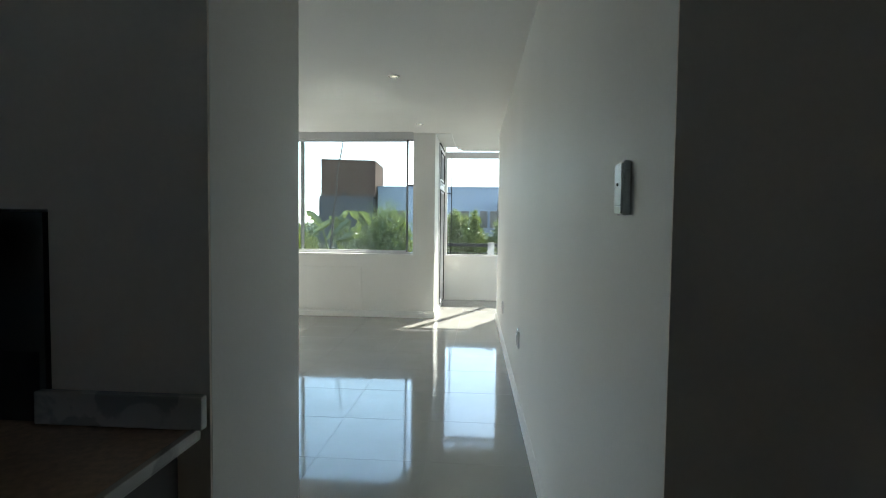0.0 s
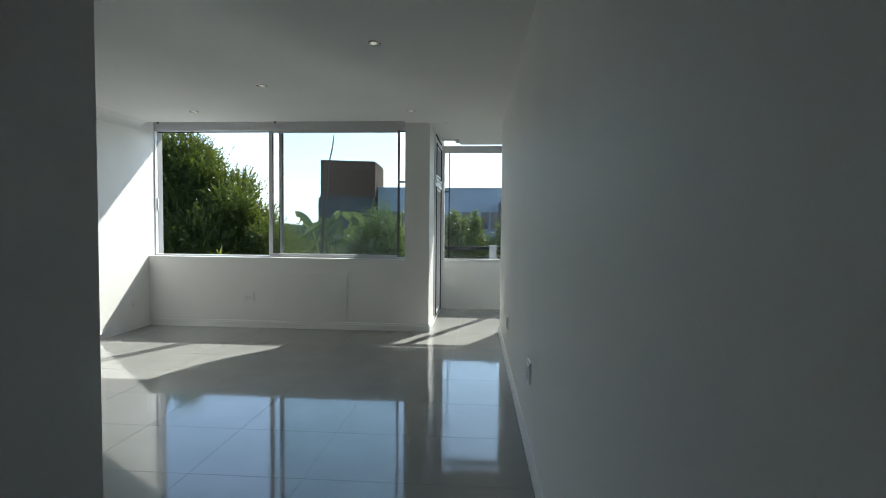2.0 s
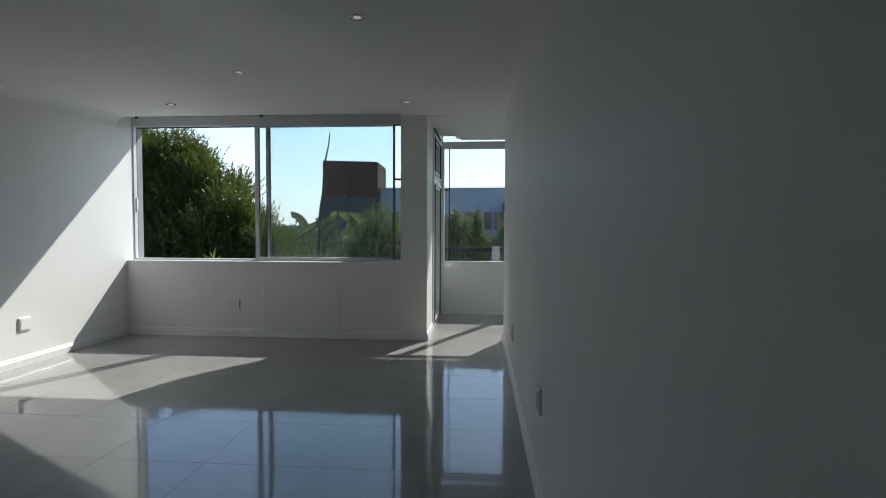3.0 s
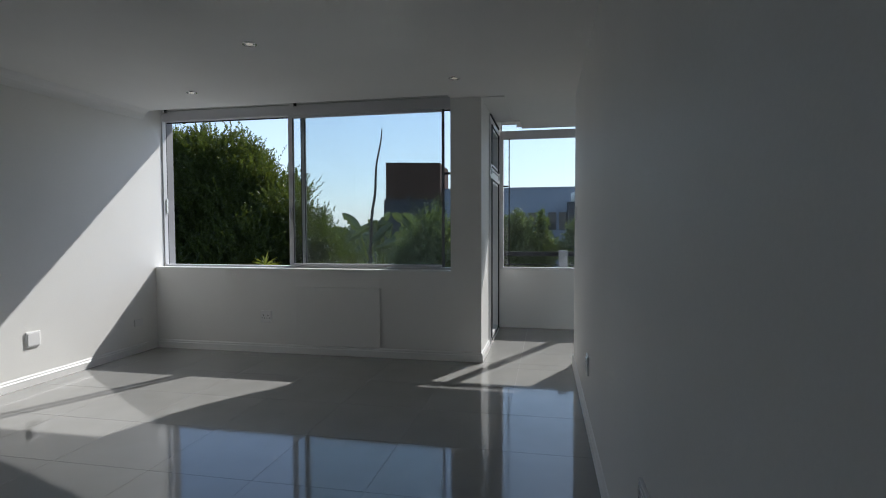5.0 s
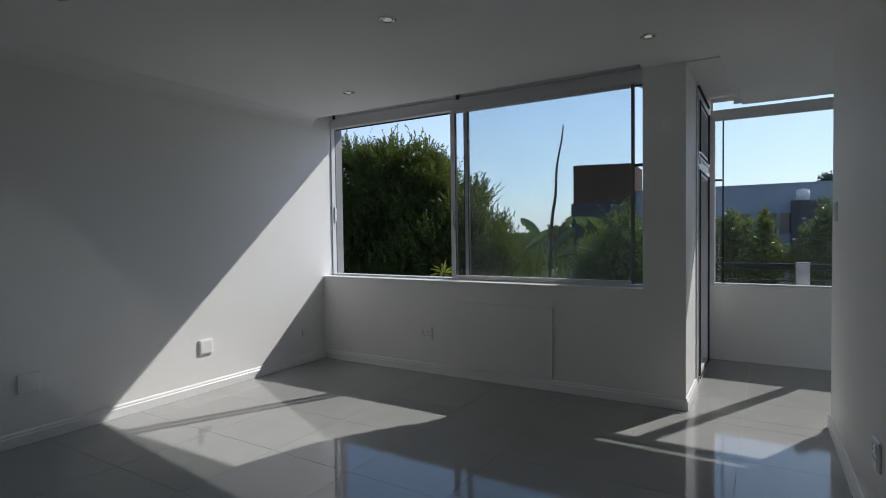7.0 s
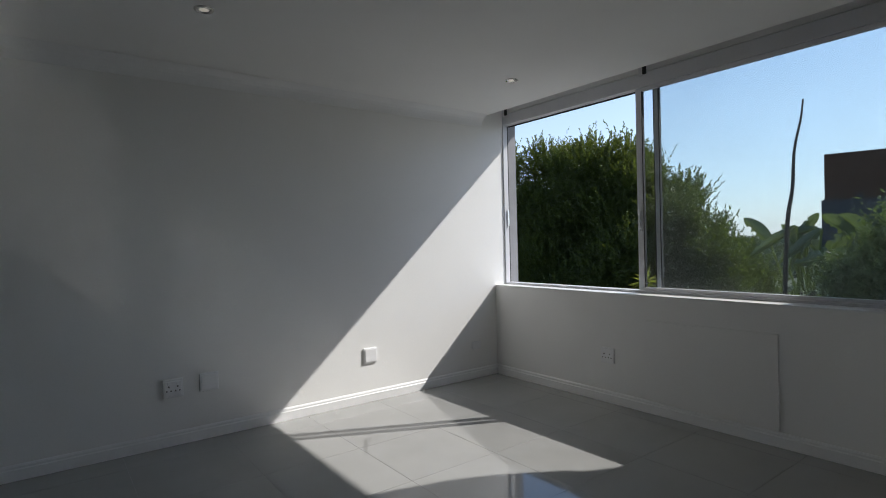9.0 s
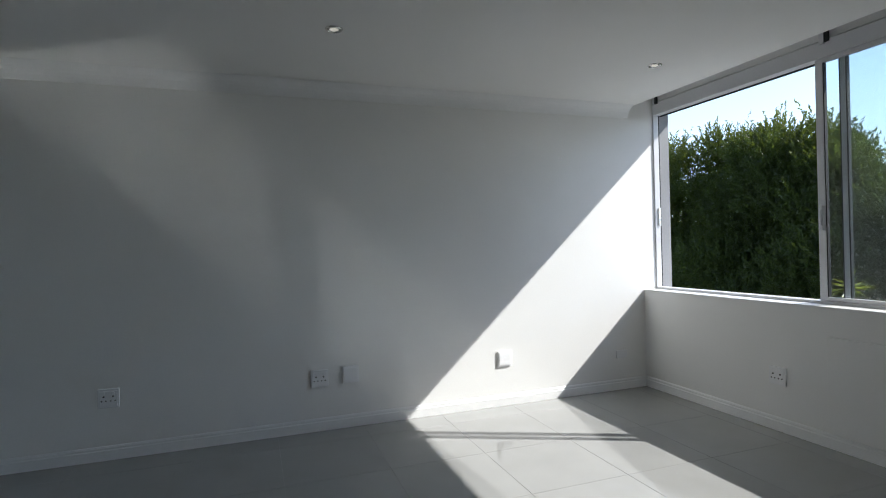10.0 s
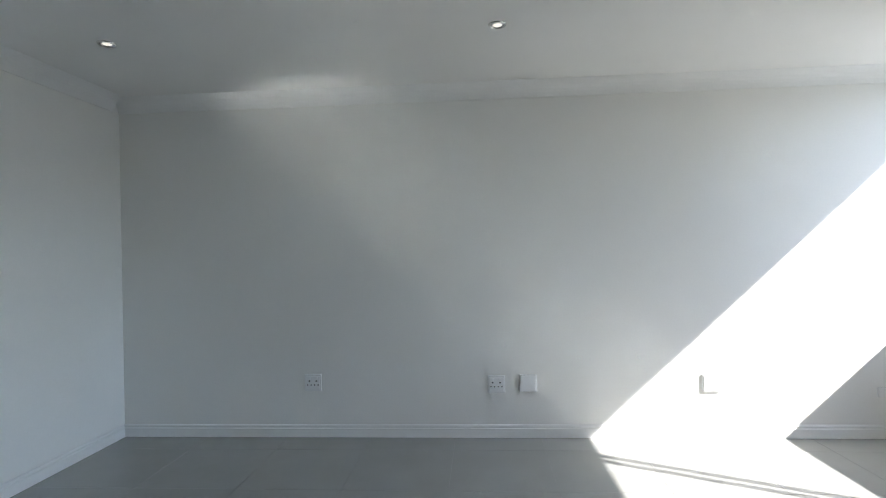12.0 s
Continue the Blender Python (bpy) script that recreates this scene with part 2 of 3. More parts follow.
# ---------------------------------------------------------------- plan, in metres
LEFT, BACK, WIN = -4.165, 1.55, 7.2        # room faces
WIN_OUT = 7.6                              # outer face of the window wall
SILL, CEIL, ROOF = 0.856, 2.5, 2.62
PIER_L, PIER_R = -0.94, -0.645
ALC_Y = 9.02                               # alcove's end wall
ALC_R = 1.25
RW0, RW1 = (0.322, 0.92), (0.212, 7.28)    # long side wall, slightly out of square

# ---------------------------------------------------------------- structure
structure("wall_left", boxes((LEFT - 0.25, LEFT, BACK - 0.63, 7.405, -0.3, ROOF)), PAINT, "long smooth white painted side wall catching sunlight", "wall")
structure("wall_outer_reveal", boxes((LEFT - 0.25, LEFT - 0.001, 7.405, 7.515, -0.3, ROOF)), POST_GREY, "grey outer edge of the side wall", "wall")
back = bmesh.new()
add_box(back, LEFT, -0.515, 0.92, BACK, CEIL - 1.194, ROOF)
add_box(back, LEFT, -1.75, 0.92, BACK, -0.3, CEIL - 1.194)
add_box(back, -0.793, -0.515, 0.92, BACK, -0.3, CEIL - 1.194)
add_box(back, -1.75, -0.793, 0.92, BACK, -0.3, 0.89)
add_box(back, -1.75, -0.793, 1.45, BACK, 0.89, CEIL - 1.194)
for v in back.verts:
    if abs(v.co.x + 0.515) < 1e-4:
        v.co.x = -0.488 if v.co.y < 1.2 else -0.546
structure("wall_back", back, PAINT, "thick white wall between kitchen and living room", "wall")
structure("wall_window", boxes((LEFT, PIER_L, WIN, WIN_OUT, -0.3, SILL), (PIER_L, PIER_R, WIN, WIN_OUT, -0.3, ROOF), (PIER_R - 0.125, PIER_R, WIN_OUT, 7.8, -0.3, ROOF), (PIER_R - 0.06, PIER_R, 8.72, 9.13, -0.3, ROOF), (PIER_R - 0.125, PIER_R - 0.06, 8.72, 8.8, -0.3, ROOF)),
          PAINT, "low white wall under the wide window with white pier", "wall")
structure("wall_alcove", boxes((PIER_R, ALC_R, ALC_Y, ALC_Y + 0.12, -0.3, 0.735), (ALC_R, ALC_R + 0.2, 7.2, ALC_Y + 0.2, -0.3, ROOF)), PAINT, "low white end wall of the alcove", "wall")
side = bmesh.new()
T = 0.16
ends = [RW0, RW1]
vs = []
for x, y in ends:
    for dx in (0, T):
        for z in (-0.3, ROOF):
            vs.append(side.verts.new((x + dx, y, z)))
for f in ((0, 1, 5, 4), (2, 6, 7, 3), (0, 2, 3, 1), (4, 5, 7, 6), (0, 4, 6, 2), (1, 3, 7, 5)):
    side.faces.new([vs[i] for i in f])
bmesh.ops.recalc_face_normals(side, faces=side.faces)
structure("wall_right", side, PAINT, "long white painted wall beside the walkway", "wall")
structure("wall_right_return", boxes((RW1[0] + T, ALC_R, 7.04, 7.2, -0.3, ROOF)), PAINT, "short white wall behind the corner of the alcove", "wall")
structure("ceiling", boxes((LEFT, 0.48, 0.92, 7.08, CEIL, ROOF - 0.001), (PIER_L, ALC_R, 7.08, WIN - 0.001, CEIL, ROOF - 0.001), (PIER_R, ALC_R, WIN - 0.001, 8.4, CEIL, ROOF - 0.001), (-0.36, ALC_R, 8.4, 8.94, CEIL, ROOF - 0.001)),
          CEILING, "flat white painted ceiling with downlights", "ceiling")
structure("ceiling_bulkhead", boxes((PIER_R + 0.001, -0.43, WIN + 0.004, 8.4, CEIL - 0.008, CEIL - 0.001)), CEILING, "shallow white ceiling step above the balcony door", "bulkhead")
structure("roof", boxes((LEFT - 0.3, 2.0, -2.3, 7.79, ROOF, ROOF + 0.25), (PIER_R - 0.02, 2.0, 7.79, ALC_Y + 0.12, ROOF, ROOF + 0.25)), RENDER_WHITE, "flat concrete roof slab with a short overhang", "roof")
# unseen slot added in the rear wall lets sky light brighten the kitchen
structure("kitchen_walls", boxes((-2.6, -2.4, -2.0, 0.92, -0.3, ROOF), (1.5, 1.7, -2.0, 0.92, -0.3, ROOF), (-2.4, 1.5, -2.0, -1.8, -0.3, 2.0), (-2.4, -1.15, -2.0, -1.8, 2.0, 2.28), (-0.65, 1.5, -2.0, -1.8, 2.0, 2.28), (-2.4, 1.5, -2.0, -1.8, 2.28, ROOF), (RW0[0], 1.5, 0.915, 1.08, -0.3, ROOF)),
          KITCHEN_PAINT, "white painted kitchen walls with an added light slot at the rear", "wall")
structure("kitchen_face", boxes((-2.4, -0.793, 0.912, 0.9185, CEIL - 1.194, CEIL), (-0.793, -0.488, 0.912, 0.9185, 0.0, CEIL), (-2.4, -1.75, 0.912, 0.9185, 0, CEIL - 1.194)), KITCHEN_PAINT, "unlit white kitchen side of the thick wall", "wall")
structure("kitchen_ceiling", boxes((-2.4, 1.5, -1.8, 0.9, CEIL, ROOF - 0.001)), KITCHEN_PAINT, "unlit kitchen ceiling", "ceiling")

# skirting and cornice mouldings
SKIRT = [(0, 0), (0.016, 0), (0.016, 0.062), (0.011, 0.068), (0.011, 0.079), (0.006, 0.088), (0, 0.09)]
CORNICE = [(0, -0.1), (0.007, -0.1), (0.01, -0.088), (0.016, -0.07), (0.026, -0.05), (0.042, -0.031), (0.062, -0.018), (0.08, -0.009), (0.095, -0.004), (0.1, -0.001), (0, -0.001)]
structure("baseboard_left", extruded(SKIRT, 1, (LEFT, BACK, 0.001), WIN), TRIM, "white moulded skirting along the sunlit wall", "skirting")
structure("baseboard_back", extruded(SKIRT, 0, (LEFT + 0.02, BACK, 0.001), -0.515), TRIM, "white moulded skirting", "skirting")
structure("baseboard_window", extruded(SKIRT, 0, (LEFT + 0.02, WIN, 0.001), PIER_R, flip=True), TRIM, "white moulded skirting under the window", "skirting")
structure("baseboard_pier", extruded(SKIRT, 1, (PIER_R, WIN - 0.016, 0.001), 7.8), TRIM, "white moulded skirting on the pier", "skirting")
sk = extruded(SKIRT, 1, (RW0[0], RW0[1], 0.001), RW1[1] + 0.016, flip=True)
for v in sk.verts:
    v.co.x += (RW1[0] - RW0[0]) * (v.co.y - RW0[1]) / (RW1[1] - RW0[1])
structure("baseboard_right", sk, TRIM, "white moulded skirting along the walkway", "skirting")
structure("baseboard_end", extruded(SKIRT, 0, (RW1[0], RW1[1], 0.001), RW1[0] + T), TRIM, "white moulded skirting round the wall end", "skirting")
structure("trim_cornice_left", extruded(CORNICE, 1, (LEFT, BACK, CEIL), 7.06), TRIM, "white stepped plaster cornice", "cornice")
structure("trim_cornice_back", extruded(CORNICE, 0, (LEFT + 0.075, BACK, CEIL), -0.515), TRIM, "white stepped plaster cornice", "cornice")
structure("access_panel", boxes((-2.535, -1.645, WIN - 0.013, WIN - 0.0005, 0.0925, 0.685), bevel=0.003), PAINT, "flush white panel patched into the wall", "panel")


# ---------------------------------------------------------------- windows
def window_main():
    w = thing("window_1", "wide white aluminium sliding window with one sash open", "window", at=(0, 0, 0), kind="structure")
    y0, y1 = 7.335, 7.425
    frame_rows = [(LEFT + 0.002, PIER_L - 0.002, y0, y1, 2.44, 2.545), (LEFT + 0.002, PIER_L - 0.002, y0, y1, SILL + 0.001, 0.886), (LEFT + 0.001, LEFT + 0.013, y0, 7.39, 0.886, 2.44), (PIER_L - 0.014, PIER_L - 0.002, y0, y1, 0.886, 2.44),
                  (-2.556, -2.524, 7.396, y1, 0.886, 2.44)]
    part("window_frame", boxes(*frame_rows, bevel=0.003), ALU, w)
    part("window_sill", boxes((LEFT + 0.002, PIER_L, WIN - 0.004, y0, SILL + 0.0005, SILL + 0.012), bevel=0.003), TRIM, w, "narrow white painted sill")
    pane = part("pane", boxes((-2.524, PIER_L - 0.014, 7.402, 7.407, 0.886, 2.44)), GLASS, w, "clear fixed glass pane")
    pane.visible_shadow = False
    strip = part("pane", boxes((LEFT + 0.002, PIER_L - 0.002, 7.378, 7.382, 2.545, 2.558)), GLASS, w, "narrow glass strip above the frame")
    strip.visible_shadow = False
    part("top_rail", boxes((LEFT + 0.002, PIER_L - 0.002, 7.36, 7.40, 2.558, ROOF - 0.002)), TRIM, w)
    for x in (LEFT + 0.02, -2.63):
        bracket = part("bracket", boxes((x, x + 0.03, 7.318, 7.334, 2.522, 2.6), bevel=0.002), ALU, w)
        part("bracket_lug", boxes((x + 0.031, x + 0.058, 7.318, 7.334, 2.53, 2.6), bevel=0.002), GASKET, bracket, "black rubber lug")
    sash = part("sash", boxes((-2.678, -2.63, 7.345, 7.375, 0.888, 2.438), (-2.63, -1.058, 7.345, 7.375, 2.412, 2.438), (-2.63, -1.058, 7.345, 7.375, 0.888, 0.912), bevel=0.003), ALU, w, "sliding sash pushed to one side")
    part("stile", boxes((-1.056, -1.028, 7.357, 7.363, 0.888, 2.438), bevel=0.002), EDGE_GREY, sash, "dark edge of the sliding sash")
    part("gasket", boxes((-2.6295, -2.623, 7.348, 7.372, 0.913, 2.411)), GASKET, sash)
    for x in (-2.5645, -2.5235):
        part("gasket", boxes((x, x + 0.008, 7.398, 7.424, 0.887, 2.439)), GASKET, w)
    sp = part("pane", boxes((-2.623, -1.058, 7.358, 7.362, 0.912, 2.412)), GLASS, sash, "clear sliding glass pane")
    sp.visible_shadow = False
    part("handle", boxes((-2.66, -2.635, 7.325, 7.345, 1.34, 1.50), (-2.655, -2.64, 7.315, 7.326, 1.37, 1.47), bevel=0.003), ALU, sash, "slim white pull handle")
    part("stop", boxes((-1.028, PIER_L - 0.014, 7.352, 7.367, 1.8, 1.822)), GASKET, w, "black catch bar")
    part("gasket", boxes((LEFT + 0.001, LEFT + 0.009, 7.3905, 7.404, 0.887, 2.439)), GASKET, w)
    part("gasket", boxes((LEFT + 0.014, PIER_L - 0.015, 7.41, 7.42, 2.428, 2.4395)), GASKET, w)
    part("keeper", boxes((LEFT + 0.0135, LEFT + 0.024, 7.365, 7.388, 1.44, 1.6), bevel=0.002), CHROME, w, "small metal latch keeper")
    return w


def window_alcove():
    w = thing("window_2", "white aluminium window above the alcove's low wall", "window", kind="structure")
    x0, x1, y0, y1 = PIER_R + 0.002, ALC_R - 0.002, ALC_Y + 0.02, ALC_Y + 0.10
    part("window_frame", boxes((x0, x1, y0 + 0.03, y0 + 0.06, 2.392, 2.5), (x0, x1, y0, y1, 0.736, 0.768), (x0, x0 + 0.042, y0, y1, 0.768, 2.392), (x1 - 0.042, x1, y0, y1, 0.768, 2.392), (0.42, 0.5, y0, y1, 0.768, 2.392), bevel=0.003), ALU, w)
    part("window_sill", boxes((x0, x1, ALC_Y - 0.004, y0, 0.7355, 0.748), bevel=0.003), TRIM, w)
    for a, b in ((x0 + 0.042, 0.42), (0.5, x1 - 0.042)):
        p = part("pane", boxes((a, b, y0 + 0.05, y0 + 0.055, 0.768, 2.392)), GLASS, w, "clear glass pane")
        p.visible_shadow = False
    part("top_rail", boxes((-0.44, x1, y0 + 0.046, y0 + 0.056, 2.545, ROOF - 0.002), (x0, -0.44, y0 + 0.046, y0 + 0.056, 2.58, ROOF - 0.002), (x0, x0 + 0.02, y0 + 0.046, y0 + 0.056, 2.5, 2.58)), TRIM, w)
    p = part("pane", boxes((x0 + 0.02, x1, y0 + 0.07, y0 + 0.074, 2.5, ROOF - 0.002)), GLASS, w, "narrow glass strip above the frame")
    p.visible_shadow = False
    part("stile", boxes((x0 + 0.108, x0 + 0.121, y0 + 0.01, y0 + 0.025, 0.768, 2.392), bevel=0.002), STEEL_BLACK, w, "dark edge of the sliding sash")
    part("stop", boxes((x0 + 0.042, x0 + 0.105, y0 + 0.015, y0 + 0.03, 1.79, 1.81)), GASKET, w)
    return w


def balcony_door():
    """Door in the alcove's side wall, hinged frame with a top light."""
    d = thing("door_1", "white aluminium glazed balcony door with a top light", "door", kind="structure")
    x0, x1 = PIER_R - 0.09, PIER_R + 0.012
    a, b = 7.801, 8.719
    part("door_frame", boxes((x0, x1, a, a + 0.05, 0.001, 2.47), (x0, x1, b - 0.05, b, 0.001, 2.47), (x0, x1, a + 0.05, b - 0.05, 2.4, 2.47), (x0, x1, a + 0.05, b - 0.05, 1.83, 1.89), (x0, x1, a + 0.05, b - 0.05, 0.001, 0.03), bevel=0.003), ALU, d)
    part("lintel", boxes((x0 - 0.03, x1 - 0.012, a, b, 2.47, ROOF - 0.002)), PAINT, d)
    for z0, z1, nm in ((0.03, 1.83, "leaf"), (1.89, 2.4, "top_light")):
        y0, y1 = a + 0.055, b - 0.055
        leaf = part(nm, boxes((x0 + 0.02, x1 + 0.006, y0, y0 + 0.06, z0 + 0.005, z1 - 0.005), (x0 + 0.02, x1 + 0.006, y1 - 0.06, y1, z0 + 0.005, z1 - 0.005), (x0 + 0.02, x1 + 0.006, y0 + 0.06, y1 - 0.06, z1 - 0.07, z1 - 0.005), (x0 + 0.02, x1 + 0.006, y0 + 0.06, y1 - 0.06, z0 + 0.005, z0 + 0.075), bevel=0.003), ALU, d)
        part("gasket", boxes((x1 + 0.0062, x1 + 0.017, y0 + 0.035, y0 + 0.07, z0 + 0.06, z1 - 0.03), (x1 + 0.0062, x1 + 0.021, y1 - 0.05, y1 - 0.012, z0 + 0.03, z1 - 0.03), (x1 + 0.0062, x1 + 0.014, y0 + 0.07, y1 - 0.05, z1 - 0.045, z1 - 0.03), (x1 + 0.0062, x1 + 0.014, y0 + 0.07, y1 - 0.05, z0 + 0.03, z0 + 0.045)), GASKET, leaf)
        p = part("pane", boxes((x0 + 0.045, x0 + 0.05, y0 + 0.06, y1 - 0.06, z0 + 0.075, z1 - 0.07)), GLASS, leaf)
        p.visible_shadow = False
    part("seal", boxes((x1 + 0.0005, x1 + 0.014, a + 0.01, b - 0.01, 2.452, 2.468)), GASKET, d, "black rubber seal over the door")
    part("hinge", tubes(((x1 + 0.012, a + 0.06, 1.84), (x1 + 0.012, a + 0.06, 1.9), 0.009, 0.009), ((x1 + 0.012, b - 0.06, 1.84), (x1 + 0.012, b - 0.06, 1.9), 0.009, 0.009)), CHROME, d)
    return d


window_main()
window_alcove()
balcony_door()


# ---------------------------------------------------------------- wall plates and lamps
def plate_base(name, label, category, group, w, h, mat=None):
    """A plate facing -y, centred on its origin."""
    ob = thing(name, label, category, group)
    part("plate", boxes((-w / 2, w / 2, -0.0125, 0, -h / 2, h / 2), bevel=0.0035), mat or PLASTIC, ob)
    return ob


def double_socket():
    ob = plate_base("wall_socket", "white square double three-pin wall socket", "socket", "sockets", 0.122, 0.122)
    part("face", boxes((-0.05, 0.05, -0.0155, -0.012, -0.05, 0.046), bevel=0.0015), PLASTIC, ob)
    for cx in (-0.026, 0.026):
        part("pin_hole", tubes(((cx, -0.0166, 0.012), (cx, -0.0156, 0.012), 0.0058, 0.0058)), DARK_HOLE, ob)
        for dx in (-0.0125, 0.0125):
            part("pin_hole", tubes(((cx + dx, -0.0166, -0.016), (cx + dx, -0.0156, -0.016), 0.0046, 0.0046)), DARK_HOLE, ob)
        part("rocker", boxes((cx - 0.008, cx + 0.008, -0.019, -0.0154, 0.024, 0.042), bevel=0.0015), PLASTIC, ob)
    return ob


def blank_plate():
    ob = plate_base("blank_plate", "plain white square blank wall plate", "wall plate", "blank plates", 0.122, 0.122)
    part("face", boxes((-0.051, 0.051, -0.0165, -0.012, -0.051, 0.051), bevel=0.002), PLASTIC, ob)
    return ob


def place(ob, x, y, z, turn):
    return copy_thing(ob, pose(x, y, z, 0, 0, turn))


def wall_right_x(y):
    return RW0[0] + (RW1[0] - RW0[0]) * (y - RW0[1]) / (RW1[1] - RW0[1])


SIDE_TURN = -90 + math.degrees(math.atan2(RW0[0] - RW1[0], RW1[1] - RW0[1]))
sock = double_socket()
sock.matrix_basis = pose(-2.872, WIN, 0.372, 0, 0, 0)
place(sock, LEFT, 4.312, 0.378, 90)
place(sock, LEFT, 2.99, 0.395, 90)
for y, z in ((3.79, 0.48), (5.725, 0.4)):
    s = place(sock, wall_right_x(y), y, z, SIDE_TURN)
    s["label"] = "white double wall socket low beside the walkway"
blank = blank_plate()
blank.matrix_basis = pose(LEFT, 4.535, 0.385, 0, 0, 90)
b2 = place(blank, LEFT, 5.787, 0.38, 90)
b2["label"] = "white blank wall plate in the sunlight"
flat = plate_base("wall_plate", "small flat white cover plate near the corner", "wall plate", "", 0.11, 0.068)
flat.matrix_basis = pose(LEFT, 6.93, 0.312, 0, 0, 90)


def light_switch(name, label, w, h, metal):
    """Raised dimmer switch: deep back box, silver face plate, small knob and a lower lip."""
    ob = thing(name, label, "light switch")
    part("back_box", boxes((-w * 0.5, w * 0.5, -0.018, 0, -h * 0.5, h * 0.5), bevel=0.007), BOX_GREY, ob, "pale grey back box")
    part("face_plate", boxes((-w * 0.46, w * 0.42, -0.0215, -0.0175, -h * 0.32, h * 0.44), bevel=0.0015), metal, ob)
    part("lip", boxes((-w * 0.46, w * 0.42, -0.021, -0.0175, -h * 0.465, -h * 0.325), bevel=0.0015), metal, ob)
    part("knob", tubes(((0, -0.0245, 0.008), (0, -0.0213, 0.008), 0.003, 0.0036), sides=16), GASKET, ob, "small dark dimmer knob")
    return ob


sw = light_switch("light_switch", "satin silver dimmer switch plate at hand height", 0.058, 0.119, SWITCH_METAL)
sw.matrix_basis = pose(wall_right_x(1.185), 1.185, 1.37, 0, 0, SIDE_TURN)
sw2 = plate_base("light_switch", "narrow white light switch by the alcove corner", "light switch", "", 0.075, 0.118)
part("rocker", boxes((-0.02, 0.02, -0.017, -0.012, -0.035, 0.035), bevel=0.002), PLASTIC, sw2)
sw2.matrix_basis = pose(wall_right_x(7.05), 7.05, 1.405, 0, 0, SIDE_TURN)


def downlight():
    ob = thing("downlight", "small round recessed ceiling downlight with a warm lens", "downlight", "ceiling downlights")
    ring = bmesh.new()
    prof = [(0.034, 0.0), (0.036, -0.006), (0.044, -0.007), (0.048, -0.004), (0.049, 0.0)]
    n = 28
    rings = [[ring.verts.new((r * math.cos(2 * math.pi * i / n), r * math.sin(2 * math.pi * i / n), z)) for r, z in prof] for i in range(n)]
    for i in range(n):
        for j in range(len(prof) - 1):
            ring.faces.new((rings[i][j], rings[i][j + 1], rings[(i + 1) % n][j + 1], rings[(i + 1) % n][j]))
    bmesh.ops.recalc_face_normals(ring, faces=ring.faces)
    part("ring", ring, CHROME, ob, "brushed metal ring", smooth=True)
    part("reflector", tubes(((0, 0, -0.0005), (0, 0, -0.004), 0.034, 0.026), sides=24), CHROME, ob)
    part("lens", tubes(((0, 0, -0.004), (0, 0, -0.008), 0.024, 0.016), sides=20), LENS, ob, "pale frosted bulb face")
    return ob


dl = downlight()
dl.matrix_basis = pose(-1.959, 5.45, CEIL)
for x, y in ((-0.78, 6.53), (-3.17, 6.5), (-3.145, 4.333), (-3.135, 2.21), (-0.745, 4.41)):
    copy_thing(dl, pose(x, y, CEIL))

# ---------------------------------------------------------------- kitchen end
counter = thing("kitchen_counter", "dark base cabinet with brown stone worktop", "counter")
part("body", boxes((-2.38, -0.54, 0.25, 0.895, 0.1, 0.896), (-2.38, -0.56, 0.3, 0.895, 0.001, 0.1), bevel=0.002), CABINET, counter)
part("worktop", boxes((-2.38, -0.512, 0.2, 0.898, 0.898, 0.916)), WORKTOP, counter, "brown mottled stone top")
part("edge_band", boxes((-2.38, -0.498, 0.186, 0.898, 0.8965, 0.898), (-0.512, -0.498, 0.186, 0.898, 0.898, 0.917), (-2.38, -0.512, 0.186, 0.2, 0.898, 0.917), bevel=0.002), MARBLE, counter, "pale stone edge")
upstand = thing("upstand", "pale veined marble upstand behind the worktop", "upstand")
part("slab", boxes((-0.80, -0.486, 0.878, 0.898, 0.918, 0.978), bevel=0.003), MARBLE, upstand)
niche = thing("wall_niche", "black lined appliance niche in the kitchen wall", "niche")
for row in ((-1.745, -0.798, 1.43, 1.445, 0.895, 1.301), (-1.745, -1.73, 0.905, 1.43, 0.895, 1.301), (-0.81, -0.798, 0.905, 1.43, 0.895, 1.301), (-1.73, -0.81, 0.905, 1.43, 1.288, 1.301), (-1.73, -0.81, 0.905, 1.43, 0.895, 0.905)):
    part("panel", boxes(row), NICHE, niche)


# ---------------------------------------------------------------- outside: ground and buildings
ground = bmesh.new()
add_box(ground, -2500, 2500, -60, 5000, -6.4, -6.0)
structure("ground", ground, LAND, "dry green hillside reaching the hazy horizon", "ground")
structure("balcony_floor", boxes((-0.9, 2.0, ALC_Y + 0.2, 10.3, -0.3, -0.02)), RENDER_WHITE, "concrete balcony slab", "balcony")
structure("house_wall", boxes((LEFT - 0.3, 2.0, -2.3, 9.15, -6.0, -0.301)), RENDER_WHITE, "plastered lower storey of the house", "wall")

# unseen slab, its outline fitted so its shadow trims the floor's sun patch
structure("roof_canopy", prism([(-1.29, 7.791), (-1.08, 8.46), (-0.88, 8.78), (PIER_R - 0.021, 9.0), (PIER_R - 0.021, 7.791)], ROOF, ROOF + 0.2), RENDER_WHITE, "unseen angled slab added to trim the sun patch on the floor", "roof")
rail = thing("balcony_railing", "black steel balcony railing with a white post", "railing")
part("top_rail", boxes((-0.9, 1.9, 9.55, 9.59, 0.885, 0.945), bevel=0.004), STEEL_BLACK, rail)
part("bar", boxes((-0.9, 1.9, 9.56, 9.58, 0.76, 0.775)), STEEL_BLACK, rail)
